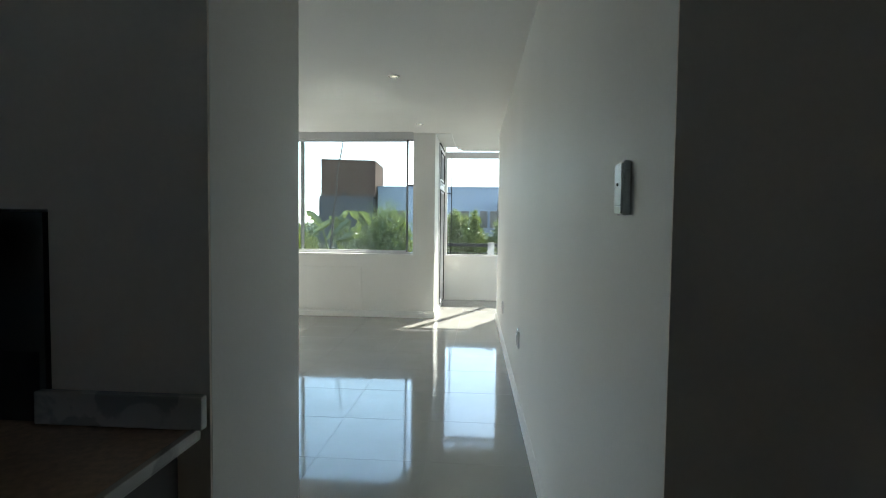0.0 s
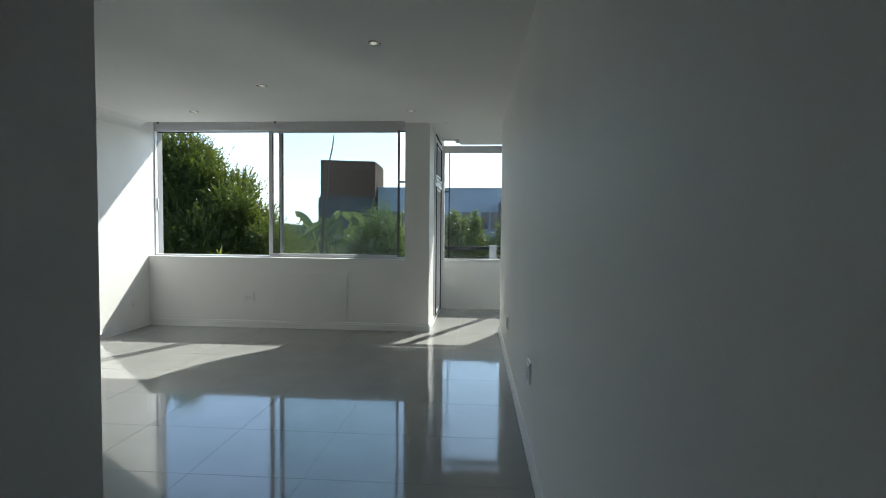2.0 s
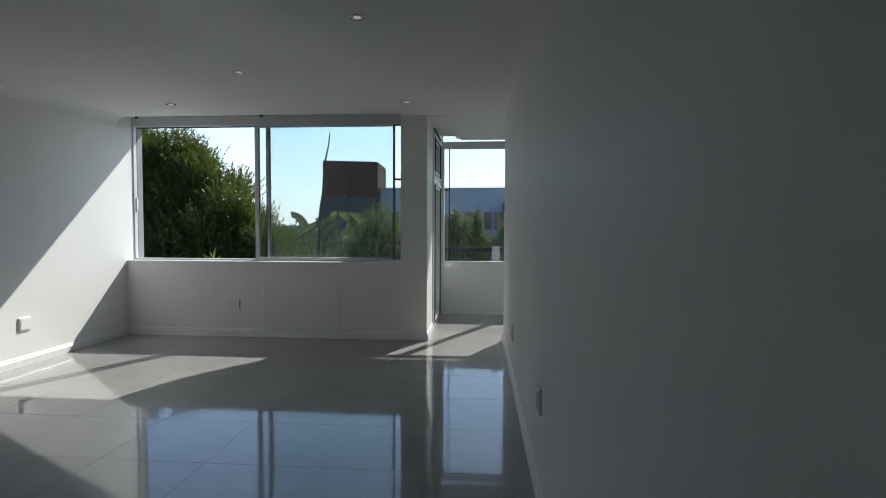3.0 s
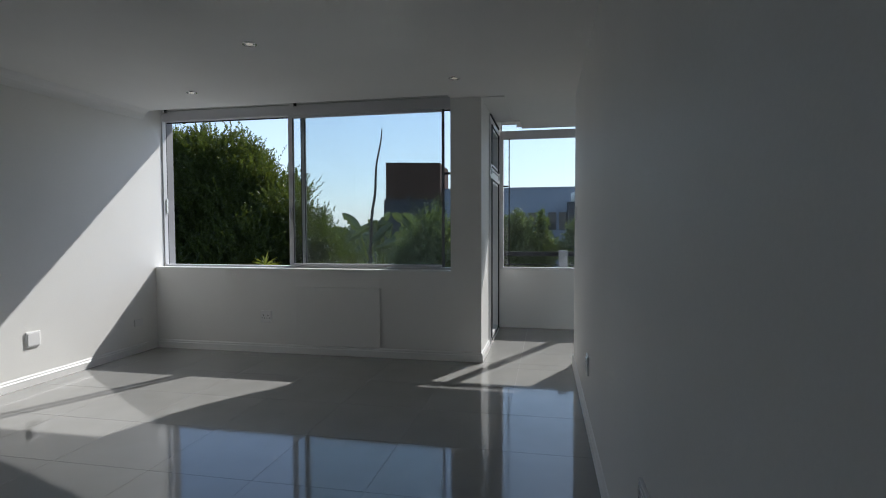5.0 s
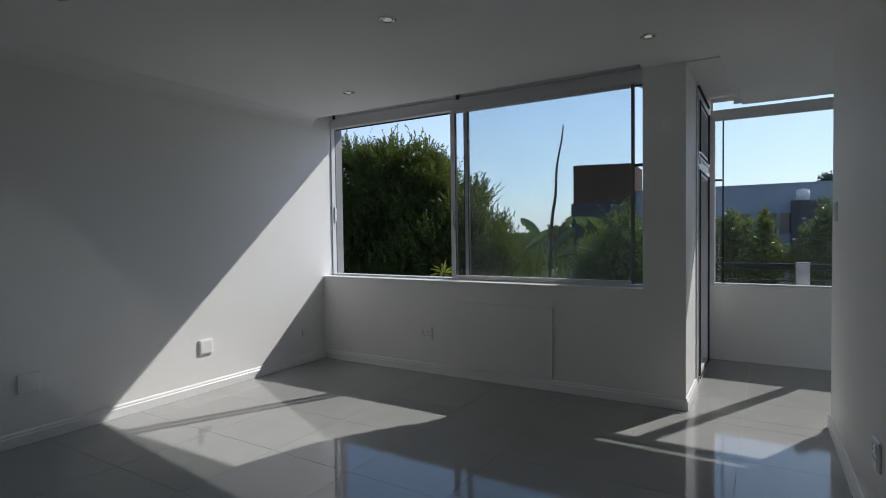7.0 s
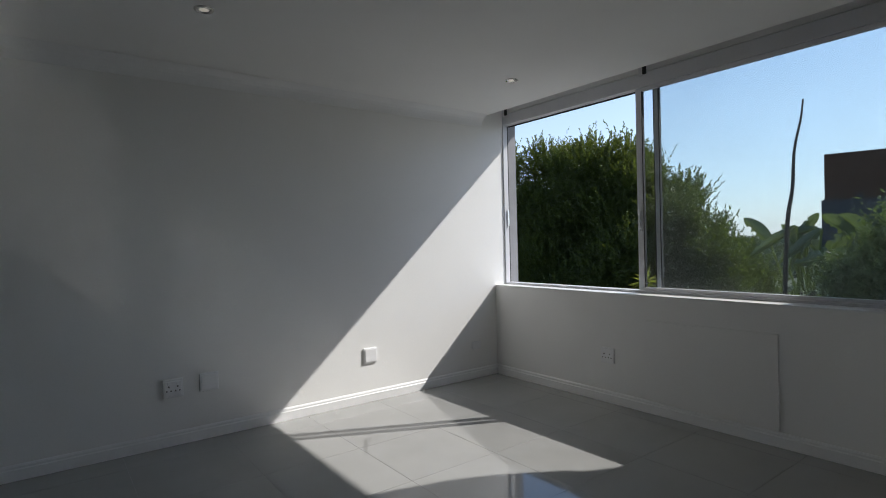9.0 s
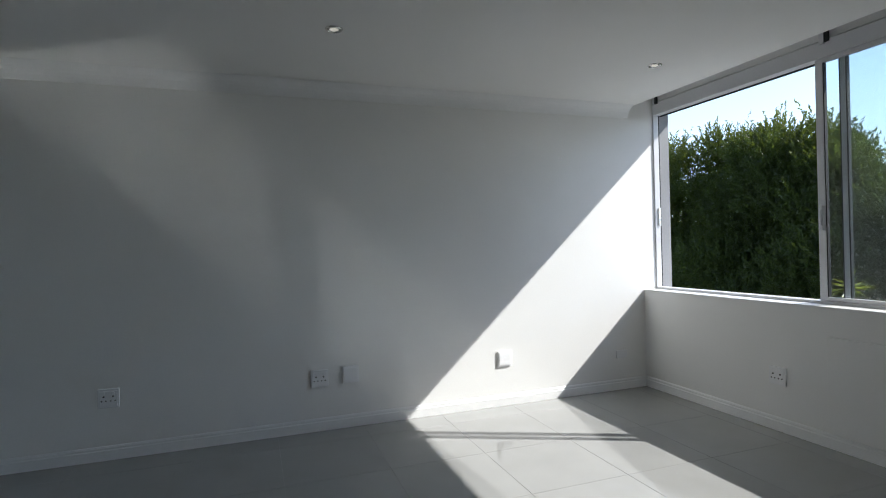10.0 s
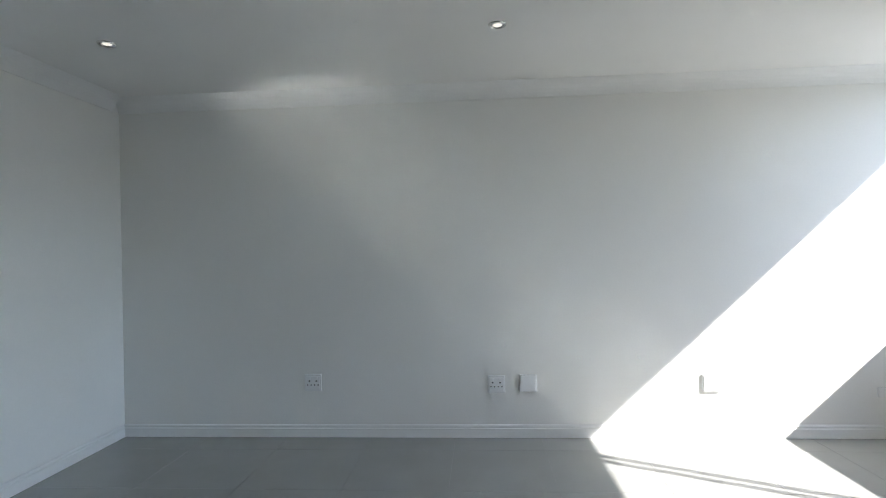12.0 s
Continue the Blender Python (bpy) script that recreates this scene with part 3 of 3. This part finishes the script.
for x in (-0.88, 0.42, 1.0, 1.88):
    part("post", boxes((x - 0.015, x + 0.015, 9.555, 9.585, -0.02, 0.885)), STEEL_BLACK, rail)
post = tagged(new("balcony_post", finish(boxes((0.1, 0.215, 9.45, 9.55, -0.02, 0.965), bevel=0.006), POST_GREY, "balcony_post")), "short square white plastered balcony post", "post")


def polar(eye, az, el, dist):
    a = radians(az)
    return (eye[0] + dist * math.sin(a), eye[1] + dist * math.cos(a), eye[2] + dist * math.tan(radians(el)))


EYE5 = (-0.05, 2.46, 1.32)
tower = thing("brown_building", "brown box-shaped building over a dark slate storey", "building")
L = polar(EYE5, -17.5, 6.5, 84)
C = polar(EYE5, -11.75, 6.5, 84)
R = polar(EYE5, -10.85, 6.45, 94)
part("wall", prism([(L[0], L[1]), (C[0], C[1]), (R[0], R[1]), (L[0] - 2.0, L[1] + 14)], 5.5, 11.16), BROWN_CLAD, tower, "rust-brown clad upper storey")
part("roof", prism([(L[0] + 0.05, L[1] + 0.05), (C[0] - 0.05, C[1] + 0.05), (R[0] - 0.05, R[1]), (L[0] - 1.9, L[1] + 13.9)], 11.16, 11.24), NAVY_CLAD, tower, "thin dark roof edge")
part("lower_wall", prism([(L[0] - 0.3, L[1] - 0.2), (C[0] - 0.3, C[1] - 0.2), (R[0] - 0.6, R[1]), (L[0] - 2.0, L[1] + 13.8)], -6.0, 5.5), NAVY_CLAD, tower, "dark slate lower storeys")
wx, wy = L[0] + (C[0] - L[0]) * 0.42, L[1] + (C[1] - L[1]) * 0.42
part("window", boxes((wx - 0.32, wx + 0.32, wy - 0.12, wy + 0.08, 5.52, 6.08)), GASKET, tower)

office = thing("office_building", "long low blue-grey office building with dark windows", "building")
OY = 86.5
x_l, x_r = -17.1, 28.0
part("wall", boxes((x_l, x_r, OY, OY + 14, -6.0, 7.06)), GREY_WALL, office)
part("roof", boxes((x_l - 0.1, x_r + 0.1, OY - 0.1, OY + 14, 7.06, 7.3)), GREY_WALL, office)
for gx in (-15.15, -13.75, -5.15, -3.45, -0.45, 1.15, 6.45, 8.05, 12.45, 14.05):
    win = part("window", boxes((gx, gx + 1.24, OY - 0.1, OY + 0.04, 0.68, 3.38)), DARK_PANE, office)
    part("frame", boxes((gx - 0.12, gx, OY - 0.18, OY, 0.58, 3.48), (gx + 1.24, gx + 1.36, OY - 0.18, OY, 0.58, 3.48), (gx, gx + 1.24, OY - 0.18, OY, 3.38, 3.5), (gx, gx + 1.24, OY - 0.18, OY, 0.56, 0.68)), GREY_WALL, win)
block = thing("service_block", "dark grey rooftop block with a pale water tank", "building")
part("wall", boxes((2.35, 6.05, 81.5, 86.1, -6.0, 4.78)), NAVY_CLAD, block)
tank = tagged(new("water_tank", finish(tubes(((3.55, 83.5, 4.78), (3.55, 83.5, 6.1), 0.72, 0.72), ((3.55, 83.5, 6.1), (3.55, 83.5, 6.24), 0.7, 0.3), sides=20), RENDER_WHITE, "water_tank", True)), "pale cylindrical rooftop water tank", "tank")


# ---------------------------------------------------------------- outside: plants
def leaf_mesh(name, centres, dirs, length, width, mat, rng, fold=0.25):
    """Many small pointed leaf blades, each folded along its midrib."""
    n = len(centres)
    d = dirs / np.linalg.norm(dirs, axis=1)[:, None]
    side = np.cross(d, rng.normal(size=(n, 3)))
    side /= np.linalg.norm(side, axis=1)[:, None]
    up = np.cross(side, d)
    ln = (length * rng.uniform(0.6, 1.3, n))[:, None]
    wd = (width * rng.uniform(0.7, 1.25, n))[:, None]
    a = centres - d * ln / 2
    tip = centres + d * ln / 2 - up * ln * 0.12
    m1 = centres - side * wd / 2 + up * wd * fold
    m2 = centres + side * wd / 2 + up * wd * fold
    verts = np.stack([a, m1, tip, m2], axis=1).reshape(-1, 3)
    idx = np.arange(n)[:, None] * 4
    faces = np.concatenate([idx + [0, 2, 1], idx + [0, 3, 2]])
    mesh = bpy.data.meshes.new(name)
    mesh.from_pydata(verts.tolist(), [], faces.tolist())
    mesh.materials.append(mat)
    return mesh


def shrub(name, label, centre, radii, base_z, shoots, per_shoot, leaf, mat, seed, shoot_len=0.7, lumps=9, upright=0.9, inner=0.5, loose=3, core=0, spread=(0.62, 0.32, 0.55), boxy=2.0):
    """A tree or shrub: trunk and limbs with a crown of leafy shoots gathered in uneven lumps."""
    rng = np.random.default_rng(seed)
    c, r = np.array(centre), np.array(radii)
    ob = thing(name, label, "tree", at=(float(c[0]), float(c[1]), base_z))
    trunk = bmesh.new()
    o = np.array([c[0], c[1], base_z])
    fork = np.array([0, 0, (c[2] - base_z) * 0.45])
    add_tube(trunk, (0, 0, 0), tuple(fork), 0.05 * r[0], 0.036 * r[0], 10)
    for i in range(7):
        a = 2 * math.pi * i / 7 + rng.uniform(-0.3, 0.3)
        end = c - o + np.array([math.cos(a) * r[0] * 0.55, math.sin(a) * r[1] * 0.55, r[2] * rng.uniform(0.0, 0.5)])
        mid = (fork + end) / 2 + np.array([0, 0, 0.1 * r[2]])
        add_tube(trunk, tuple(fork), tuple(mid), 0.026 * r[0], 0.016 * r[0], 8)
        add_tube(trunk, tuple(mid), tuple(end), 0.016 * r[0], 0.005 * r[0], 8)
    part("trunk", trunk, BARK, ob)
    u = rng.normal(size=(lumps, 3))
    u /= np.linalg.norm(u, axis=1)[:, None]
    lump_c = u * r * spread[0]
    lump_r = r.mean() * rng.uniform(spread[1], spread[2], lumps)
    which = rng.integers(0, lumps + loose, shoots)
    v = rng.normal(size=(shoots, 3))
    v /= np.linalg.norm(v, axis=1)[:, None]
    depth = rng.uniform(inner, 1.0, shoots)[:, None] ** 0.5
    base = np.where((which < lumps)[:, None], lump_c[which % lumps] + v * lump_r[which % lumps][:, None] * depth, v * r * 0.86 * depth)
    unit = np.abs(base / r) / (np.linalg.norm(base / r, axis=1)[:, None] + 1e-6)
    base = base / (unit ** boxy).sum(axis=1)[:, None] ** (1 / boxy)
    outward = base / r
    outward /= np.linalg.norm(outward, axis=1)[:, None] + 1e-6
    grow = outward * 0.8 + np.array([0, 0, upright]) + rng.normal(size=(shoots, 3)) * 0.35
    grow /= np.linalg.norm(grow, axis=1)[:, None]
    ln = shoot_len * rng.uniform(0.4, 1.25, shoots)
    s = np.linspace(0.05, 1.0, per_shoot)
    pts = base[:, None, :] + grow[:, None, :] * (s[None, :, None] * ln[:, None, None])
    pts += rng.normal(size=pts.shape) * leaf[0] * 0.4
    d = grow[:, None, :] * 0.9 + rng.normal(size=pts.shape) * 0.75
    mesh = leaf_mesh("crown", (pts.reshape(-1, 3) + (c - o)), d.reshape(-1, 3), leaf[0], leaf[1], mat, rng)
    crown = new("crown", mesh)
    crown.parent = ob
    if core:
        w = rng.normal(size=(core, 3))
        w *= (rng.uniform(0.35, 0.88, core) / np.linalg.norm(w, axis=1))[:, None]
        unit = np.abs(w) / np.linalg.norm(w, axis=1)[:, None]
        w = w / (unit ** boxy).sum(axis=1)[:, None] ** (1 / boxy)
        heart = new("inner_foliage", leaf_mesh("inner_foliage", w * r + (c - o), rng.normal(size=(core, 3)), 3.4 * leaf[0], 4.5 * leaf[1], mat, rng))
        heart.parent = ob
    return ob


def willow():
    """A broad dense tree: boughs as overlapping clumps of upright feathery shoots, sloping down to one side."""
    rng = np.random.default_rng(3)
    o = np.array([-11.0, 16.4, -6.0])
    ob = thing("willow_tree", "dense dark olive-green tree with feathery upright shoots", "tree", at=tuple(o))
    wood = bmesh.new()
    add_tube(wood, (0, 0, 0), (0.1, 0, 3.2), 0.26, 0.2, 12)
    boughs = []
    for x in np.arange(-16.6, -5.3, 0.78):
        top = 4.15 - 3.0 * max(0.0, (x + 10.1) / 4.3) ** 2.2
        z = top - 0.72
        while z > -3.4:
            size = rng.uniform(0.62, 1.05) * (0.75 if z > top - 1.4 else 1.0)
            lean = 0.35 * (top - z) ** 0.5
            boughs.append((x + rng.uniform(-0.35, 0.35), 16.2 - lean + rng.uniform(-0.75, 0.5), z + rng.uniform(-0.25, 0.25), size))
            z -= rng.uniform(0.75, 1.1)
    for x in np.arange(-10.4, -5.8, 0.48):
        top = 3.75 - 3.0 * max(0.0, (x + 10.1) / 4.3) ** 2.2
        z = top - 0.55
        while z > -2.6:
            boughs.append((x + rng.uniform(-0.2, 0.2), 15.7 + rng.uniform(-0.5, 0.3), z, rng.uniform(0.45, 0.7)))
            z -= rng.uniform(0.65, 0.95)
    for x, z, size in ((-5.75, 0.85, 0.45), (-5.6, 0.1, 0.6), (-5.8, -0.6, 0.7)):
        boughs.append((x, 14.9, z, size))
    for x, y, z, size in boughs[::4]:
        end = np.array([x, y + 0.4, z]) - o
        fork = np.array([0.1, 0, 3.2])
        mid = fork + (end - fork) * 0.5 + np.array([0, 0, 0.5])
        add_tube(wood, tuple(fork), tuple(mid), 0.09, 0.05, 8)
        add_tube(wood, tuple(mid), tuple(end), 0.05, 0.015, 8)
    part("trunk", wood, BARK, ob)
    centres, ways = [], []
    for x, y, z, size in boughs:
        shoots, per_shoot = int(300 * size), 14
        v = rng.normal(size=(shoots, 3))
        v /= np.linalg.norm(v, axis=1)[:, None]
        root = np.array([x, y, z]) - o + v * size * rng.uniform(0.35, 0.95, shoots)[:, None] * np.array([1.0, 0.9, 0.85])
        grow = v * 0.75 + np.array([0.05, -0.05, 0.95]) + rng.normal(size=(shoots, 3)) * 0.3
        grow /= np.linalg.norm(grow, axis=1)[:, None]
        ln = 0.5 * rng.uniform(0.4, 1.0, shoots) ** 0.8 * (1 + 0.7 * (rng.random(shoots) > 0.93))
        s = np.linspace(0.05, 1.0, per_shoot)
        pts = root[:, None, :] + grow[:, None, :] * (s[None, :, None] * ln[:, None, None])
        pts += rng.normal(size=pts.shape) * 0.035 * (1.15 - s)[None, :, None]
        centres.append(pts.reshape(-1, 3))
        ways.append((grow[:, None, :] * 0.95 + rng.normal(size=pts.shape) * 0.6).reshape(-1, 3))
        inner = int(120 * size)
        w = rng.normal(size=(inner, 3))
        w *= (size * rng.uniform(0.0, 0.6, inner) / np.linalg.norm(w, axis=1))[:, None]
        centres.append(np.repeat(w + np.array([x, y + 0.15, z]) - o, 5, axis=0) + rng.normal(size=(inner * 5, 3)) * 0.06)
        ways.append(rng.normal(size=(inner * 5, 3)))
    crown = new("crown", leaf_mesh("crown", np.concatenate(centres), np.concatenate(ways), 0.105, 0.034, OLIVE_LEAF, rng))
    crown.parent = ob
    back = rng.uniform((-17.0, 16.2, -4.0), (-6.6, 17.0, 4.0), (9000, 3))
    back = back[back[:, 2] < 3.2 - 3.0 * np.maximum(0, (back[:, 0] + 10.6) / 4.2) ** 2.2]
    inner = new("inner_foliage", leaf_mesh("inner_foliage", back - o, rng.normal(size=back.shape), 0.34, 0.16, OLIVE_LEAF, rng))
    inner.parent = ob
    return ob


def banana_plant():
    """Giant strelitzia: stems with long paddle leaves, some torn, and one bare dead stalk."""
    rng = random.Random(5)
    ob = thing("banana_plant", "wild banana plant with broad green paddle leaves", "plant", at=(-3.343, 12.8, -6.0))
    for i in range(7):
        a = rng.uniform(0, 6.28)
        part("stem", tubes(((0.5 * math.cos(a), 0.35 * math.sin(a), 0), (0.35 * math.cos(a), 0.25 * math.sin(a), 5.9 + rng.uniform(0, 0.6)), 0.09, 0.05), sides=10), BARK, ob)
    spec = [(-0.95, 7.64, -0.65, 0.76, 0.62, 0.085), (0.07, 7.65, 0.64, 0.77, 0.52, 0.06), (0.1, 7.63, -0.62, 0.78, 0.55, 0.1), (0.3, 7.61, -0.6, 0.8, 0.45, 0.1), (-0.3, 7.5, -0.35, 0.9, 0.5, 0.07),
            (-0.62, 7.3, -0.95, -0.1, 0.7, 0.05), (-0.75, 7.02, -0.8, -0.5, 0.75, 0.05), (-0.45, 6.9, -0.5, -0.8, 0.7, 0.05), (0.35, 7.38, 0.4, 0.7, 0.6, 0.09), (0.55, 7.1, 0.8, 0.3, 0.7, 0.08), (0.3, 6.95, 0.6, -0.4, 0.6, 0.06), (-0.2, 7.0, -0.3, -0.3, 0.6, 0.06), (0.7, 6.85, 0.9, -0.3, 0.6, 0.06), (-0.15, 7.3, 0.2, 0.9, 0.55, 0.08)]
    for tx, tz, dx, dz, length, half in spec:
        bm = bmesh.new()
        n = 16
        ty = rng.uniform(-0.4, 0.3)
        way = Vector((dx, rng.uniform(-0.35, 0.35), dz)).normalized()
        tip = Vector((tx, ty, tz))
        root = tip - way * length
        across = way.cross(Vector((rng.uniform(-0.3, 0.3), 1, rng.uniform(0.1, 0.6)))).normalized()
        lift = across.cross(way).normalized()
        rows = []
        for k in range(n + 1):
            s = k / n
            w = 1.3 * half * (max(0.0, math.sin(math.pi * min(1, s * 0.93 + 0.07))) ** 0.6)
            droop = Vector((0, 0, -0.1 * s * s * length))
            mid = root + way * (length * s) + droop
            torn = 0.35 if rng.random() < 0.25 else 1.0
            rows.append([bm.verts.new(mid + across * (w * e * (torn if e > 0.5 else 1)) + lift * (abs(e) * w * 0.5)) for e in (-1, -0.5, 0, 0.5, 1)])
        for k in range(n):
            for j in range(4):
                bm.faces.new((rows[k][j], rows[k][j + 1], rows[k + 1][j + 1], rows[k + 1][j]))
        blade = part("leaf", bm, PADDLE_LEAF, ob, smooth=True)
        part("leaf_stalk", tubes(((tx * 0.2, ty * 0.2, 5.9), tuple(root), 0.022, 0.016), (tuple(root), tuple(root + way * length * 0.8 + Vector((0, 0, -0.11 * length))), 0.012, 0.004), sides=8), SPIKE_LEAF, blade)
    knots = [(-0.3, 5.0), (-0.25, 5.8), (-0.177, 7.4), (-0.1, 7.95), (-0.068, 8.5), (0.026, 8.97), (0.058, 9.28), (0.06, 9.4)]
    path = []
    for k in range(1, len(knots) - 2):
        p = knots[k - 1:k + 3]
        for i in range(4):
            u = i / 4
            path.append(tuple(0.5 * (2 * p[1][c] + (p[2][c] - p[0][c]) * u + (2 * p[0][c] - 5 * p[1][c] + 4 * p[2][c] - p[3][c]) * u * u + (3 * p[1][c] - p[0][c] - 3 * p[2][c] + p[3][c]) * u ** 3) for c in (0, 1)))
    path = [(x, -0.4, z) for x, z in path]
    rows = []
    for i in range(len(path) - 1):
        rows.append((path[i], path[i + 1], 0.036 - 0.0013 * i, 0.036 - 0.0013 * (i + 1)))
    part("dead_stalk", tubes(*rows, sides=10), STALK, ob, "tall bare dark stalk")
    return ob


def yucca():
    rng = random.Random(9)
    ob = thing("yucca", "spiky yellow-green yucca rosette on a stem", "plant", at=(-6.27, 13.1, -6.0))
    part("stem", tubes(((0, 0, 0), (0, 0, 6.44), 0.07, 0.045), sides=10), BARK, ob)
    for i in range(46):
        a = rng.uniform(0, 6.28)
        e = rng.uniform(-0.3, 1.45)
        w = Vector((math.cos(a) * math.cos(e), math.sin(a) * math.cos(e), math.sin(e)))
        s = w.cross(Vector((0.1, 0.2, 1))).normalized() * 0.017
        ln = rng.uniform(0.28, 0.42)
        o = Vector((0, 0, 6.42))
        bm = bmesh.new()
        v = [bm.verts.new(o + p) for p in (-s * 0.6, s * 0.6, w * ln * 0.5 + s, w * ln * 0.5 - s, w * ln + Vector((0, 0, -0.06)))]
        mid = bm.verts.new(o + w * ln * 0.5 - Vector((0, 0, 0.015)))
        bm.faces.new((v[0], v[1], v[2], mid, v[3]))
        bm.faces.new((v[3], mid, v[4]))
        bm.faces.new((mid, v[2], v[4]))
        part("leaf", bm, SPIKE_LEAF, ob)
    return ob


willow()
shrub("garden_tree", "leafy mid-green garden tree with small oval leaves", (-2.08, 11.9, 0.1), (0.66, 0.6, 1.62), -6.0, 5200, 9, (0.072, 0.03), SHRUB_LEAF, 8, shoot_len=0.36, lumps=9, upright=0.55, core=900, spread=(0.66, 0.25, 0.4))
shrub("garden_tree", "leafy mid-green garden tree behind the banana plant", (-3.9, 15.0, -1.3), (1.8, 0.9, 1.5), -6.0, 6500, 9, (0.08, 0.034), SHRUB_LEAF, 12, shoot_len=0.3, lumps=14, upright=0.6, core=1500, spread=(0.7, 0.22, 0.36))
shrub("garden_shrub", "low leafy shrub crowded under the window", (-3.1, 11.9, -0.75), (1.15, 0.5, 1.2), -6.0, 3600, 9, (0.07, 0.03), SHRUB_LEAF, 14, shoot_len=0.32, lumps=10, upright=0.6, core=700, spread=(0.68, 0.24, 0.4))
shrub("balcony_tree", "slim leafy tree beyond the balcony railing", (-0.69, 13.0, 0.3), (0.13, 0.2, 1.5), -6.0, 1500, 9, (0.07, 0.032), SHRUB_LEAF, 21, shoot_len=0.17, lumps=9, upright=0.8, core=250)
shrub("balcony_tree", "slim leafy tree beyond the balcony railing", (-0.19, 13.4, 0.28), (0.19, 0.25, 1.5), -6.0, 1900, 9, (0.07, 0.032), SHRUB_LEAF, 22, shoot_len=0.17, lumps=9, upright=0.8, core=250)
shrub("balcony_tree", "dense leafy tree beyond the balcony railing", (0.62, 13.2, 0.35), (0.2, 0.25, 1.6), -6.0, 1900, 9, (0.07, 0.032), SHRUB_LEAF, 23, shoot_len=0.17, lumps=9, upright=0.8, core=300)
shrub("roadside_tree", "small dark tree behind the office roof", (8.75, 113.5, 8.2), (1.5, 1.4, 1.5), -6.0, 260, 8, (0.56, 0.26), HAZED_GREEN, 41, shoot_len=1.0, lumps=5, upright=0.4)
banana_plant()
yucca()
rng_far = np.random.default_rng(31)
n_far = 26000
az = np.radians(rng_far.uniform(-60, 8, n_far))
dist = rng_far.uniform(110, 420, n_far)
pts = np.stack([dist * np.sin(az), dist * np.cos(az), -6 + rng_far.uniform(0, 1, n_far) ** 2 * (2.5 + 0.012 * dist)], axis=1)
far = new("far_trees", leaf_mesh("far_trees", pts, rng_far.normal(size=(n_far, 3)) + np.array([0, 0, 0.5]), 2.0, 1.4, HAZED_GREEN, rng_far))
tagged(far, "belt of distant treetops below the horizon, haze put into their colour", "trees", kind="stuff")

# ---------------------------------------------------------------- floor tiles
floor = structure("floor", boxes((LEFT - 0.2, ALC_R + 0.2, BACK - 0.63, 9.1, -0.3, -0.0015), (-2.6, 1.7, -2.0, BACK - 0.63, -0.3, -0.0015)), GROUT, "large pale polished porcelain floor tiles with thin grout lines", "floor")
PITCH, GAP = 0.605, 0.0024
X_LINE, Y_LINE = -0.888, 3.41
shared = {}


def floor_tile(x0, x1, y0, y1):
    key = (round(x1 - x0, 4), round(y1 - y0, 4))
    if key not in shared:
        w, h = key
        bm = boxes((0, w, 0, h, -0.012, 0.0))
        shared[key] = finish(bm, TILE, "tile")
    ob = new("tile", shared[key])
    ob.location = (x0, y0, 0)
    ob.parent = floor
    return ob


def tile_area(ax0, ax1, ay0, ay1):
    for i in range(-8, 6):
        for j in range(-10, 12):
            x0, x1 = max(ax0, X_LINE + i * PITCH + GAP / 2), min(ax1, X_LINE + (i + 1) * PITCH - GAP / 2)
            y0, y1 = max(ay0, Y_LINE + j * PITCH + GAP / 2), min(ay1, Y_LINE + (j + 1) * PITCH - GAP / 2)
            if x1 - x0 > 0.012 and y1 - y0 > 0.012:
                floor_tile(x0, x1, y0, y1)


tile_area(LEFT, RW0[0], BACK, WIN)
tile_area(-0.515, RW0[0], 0.92, BACK - GAP)
tile_area(PIER_R, ALC_R, WIN + GAP, ALC_Y)
tile_area(-2.4, 1.5, -1.8, 0.92 - GAP)
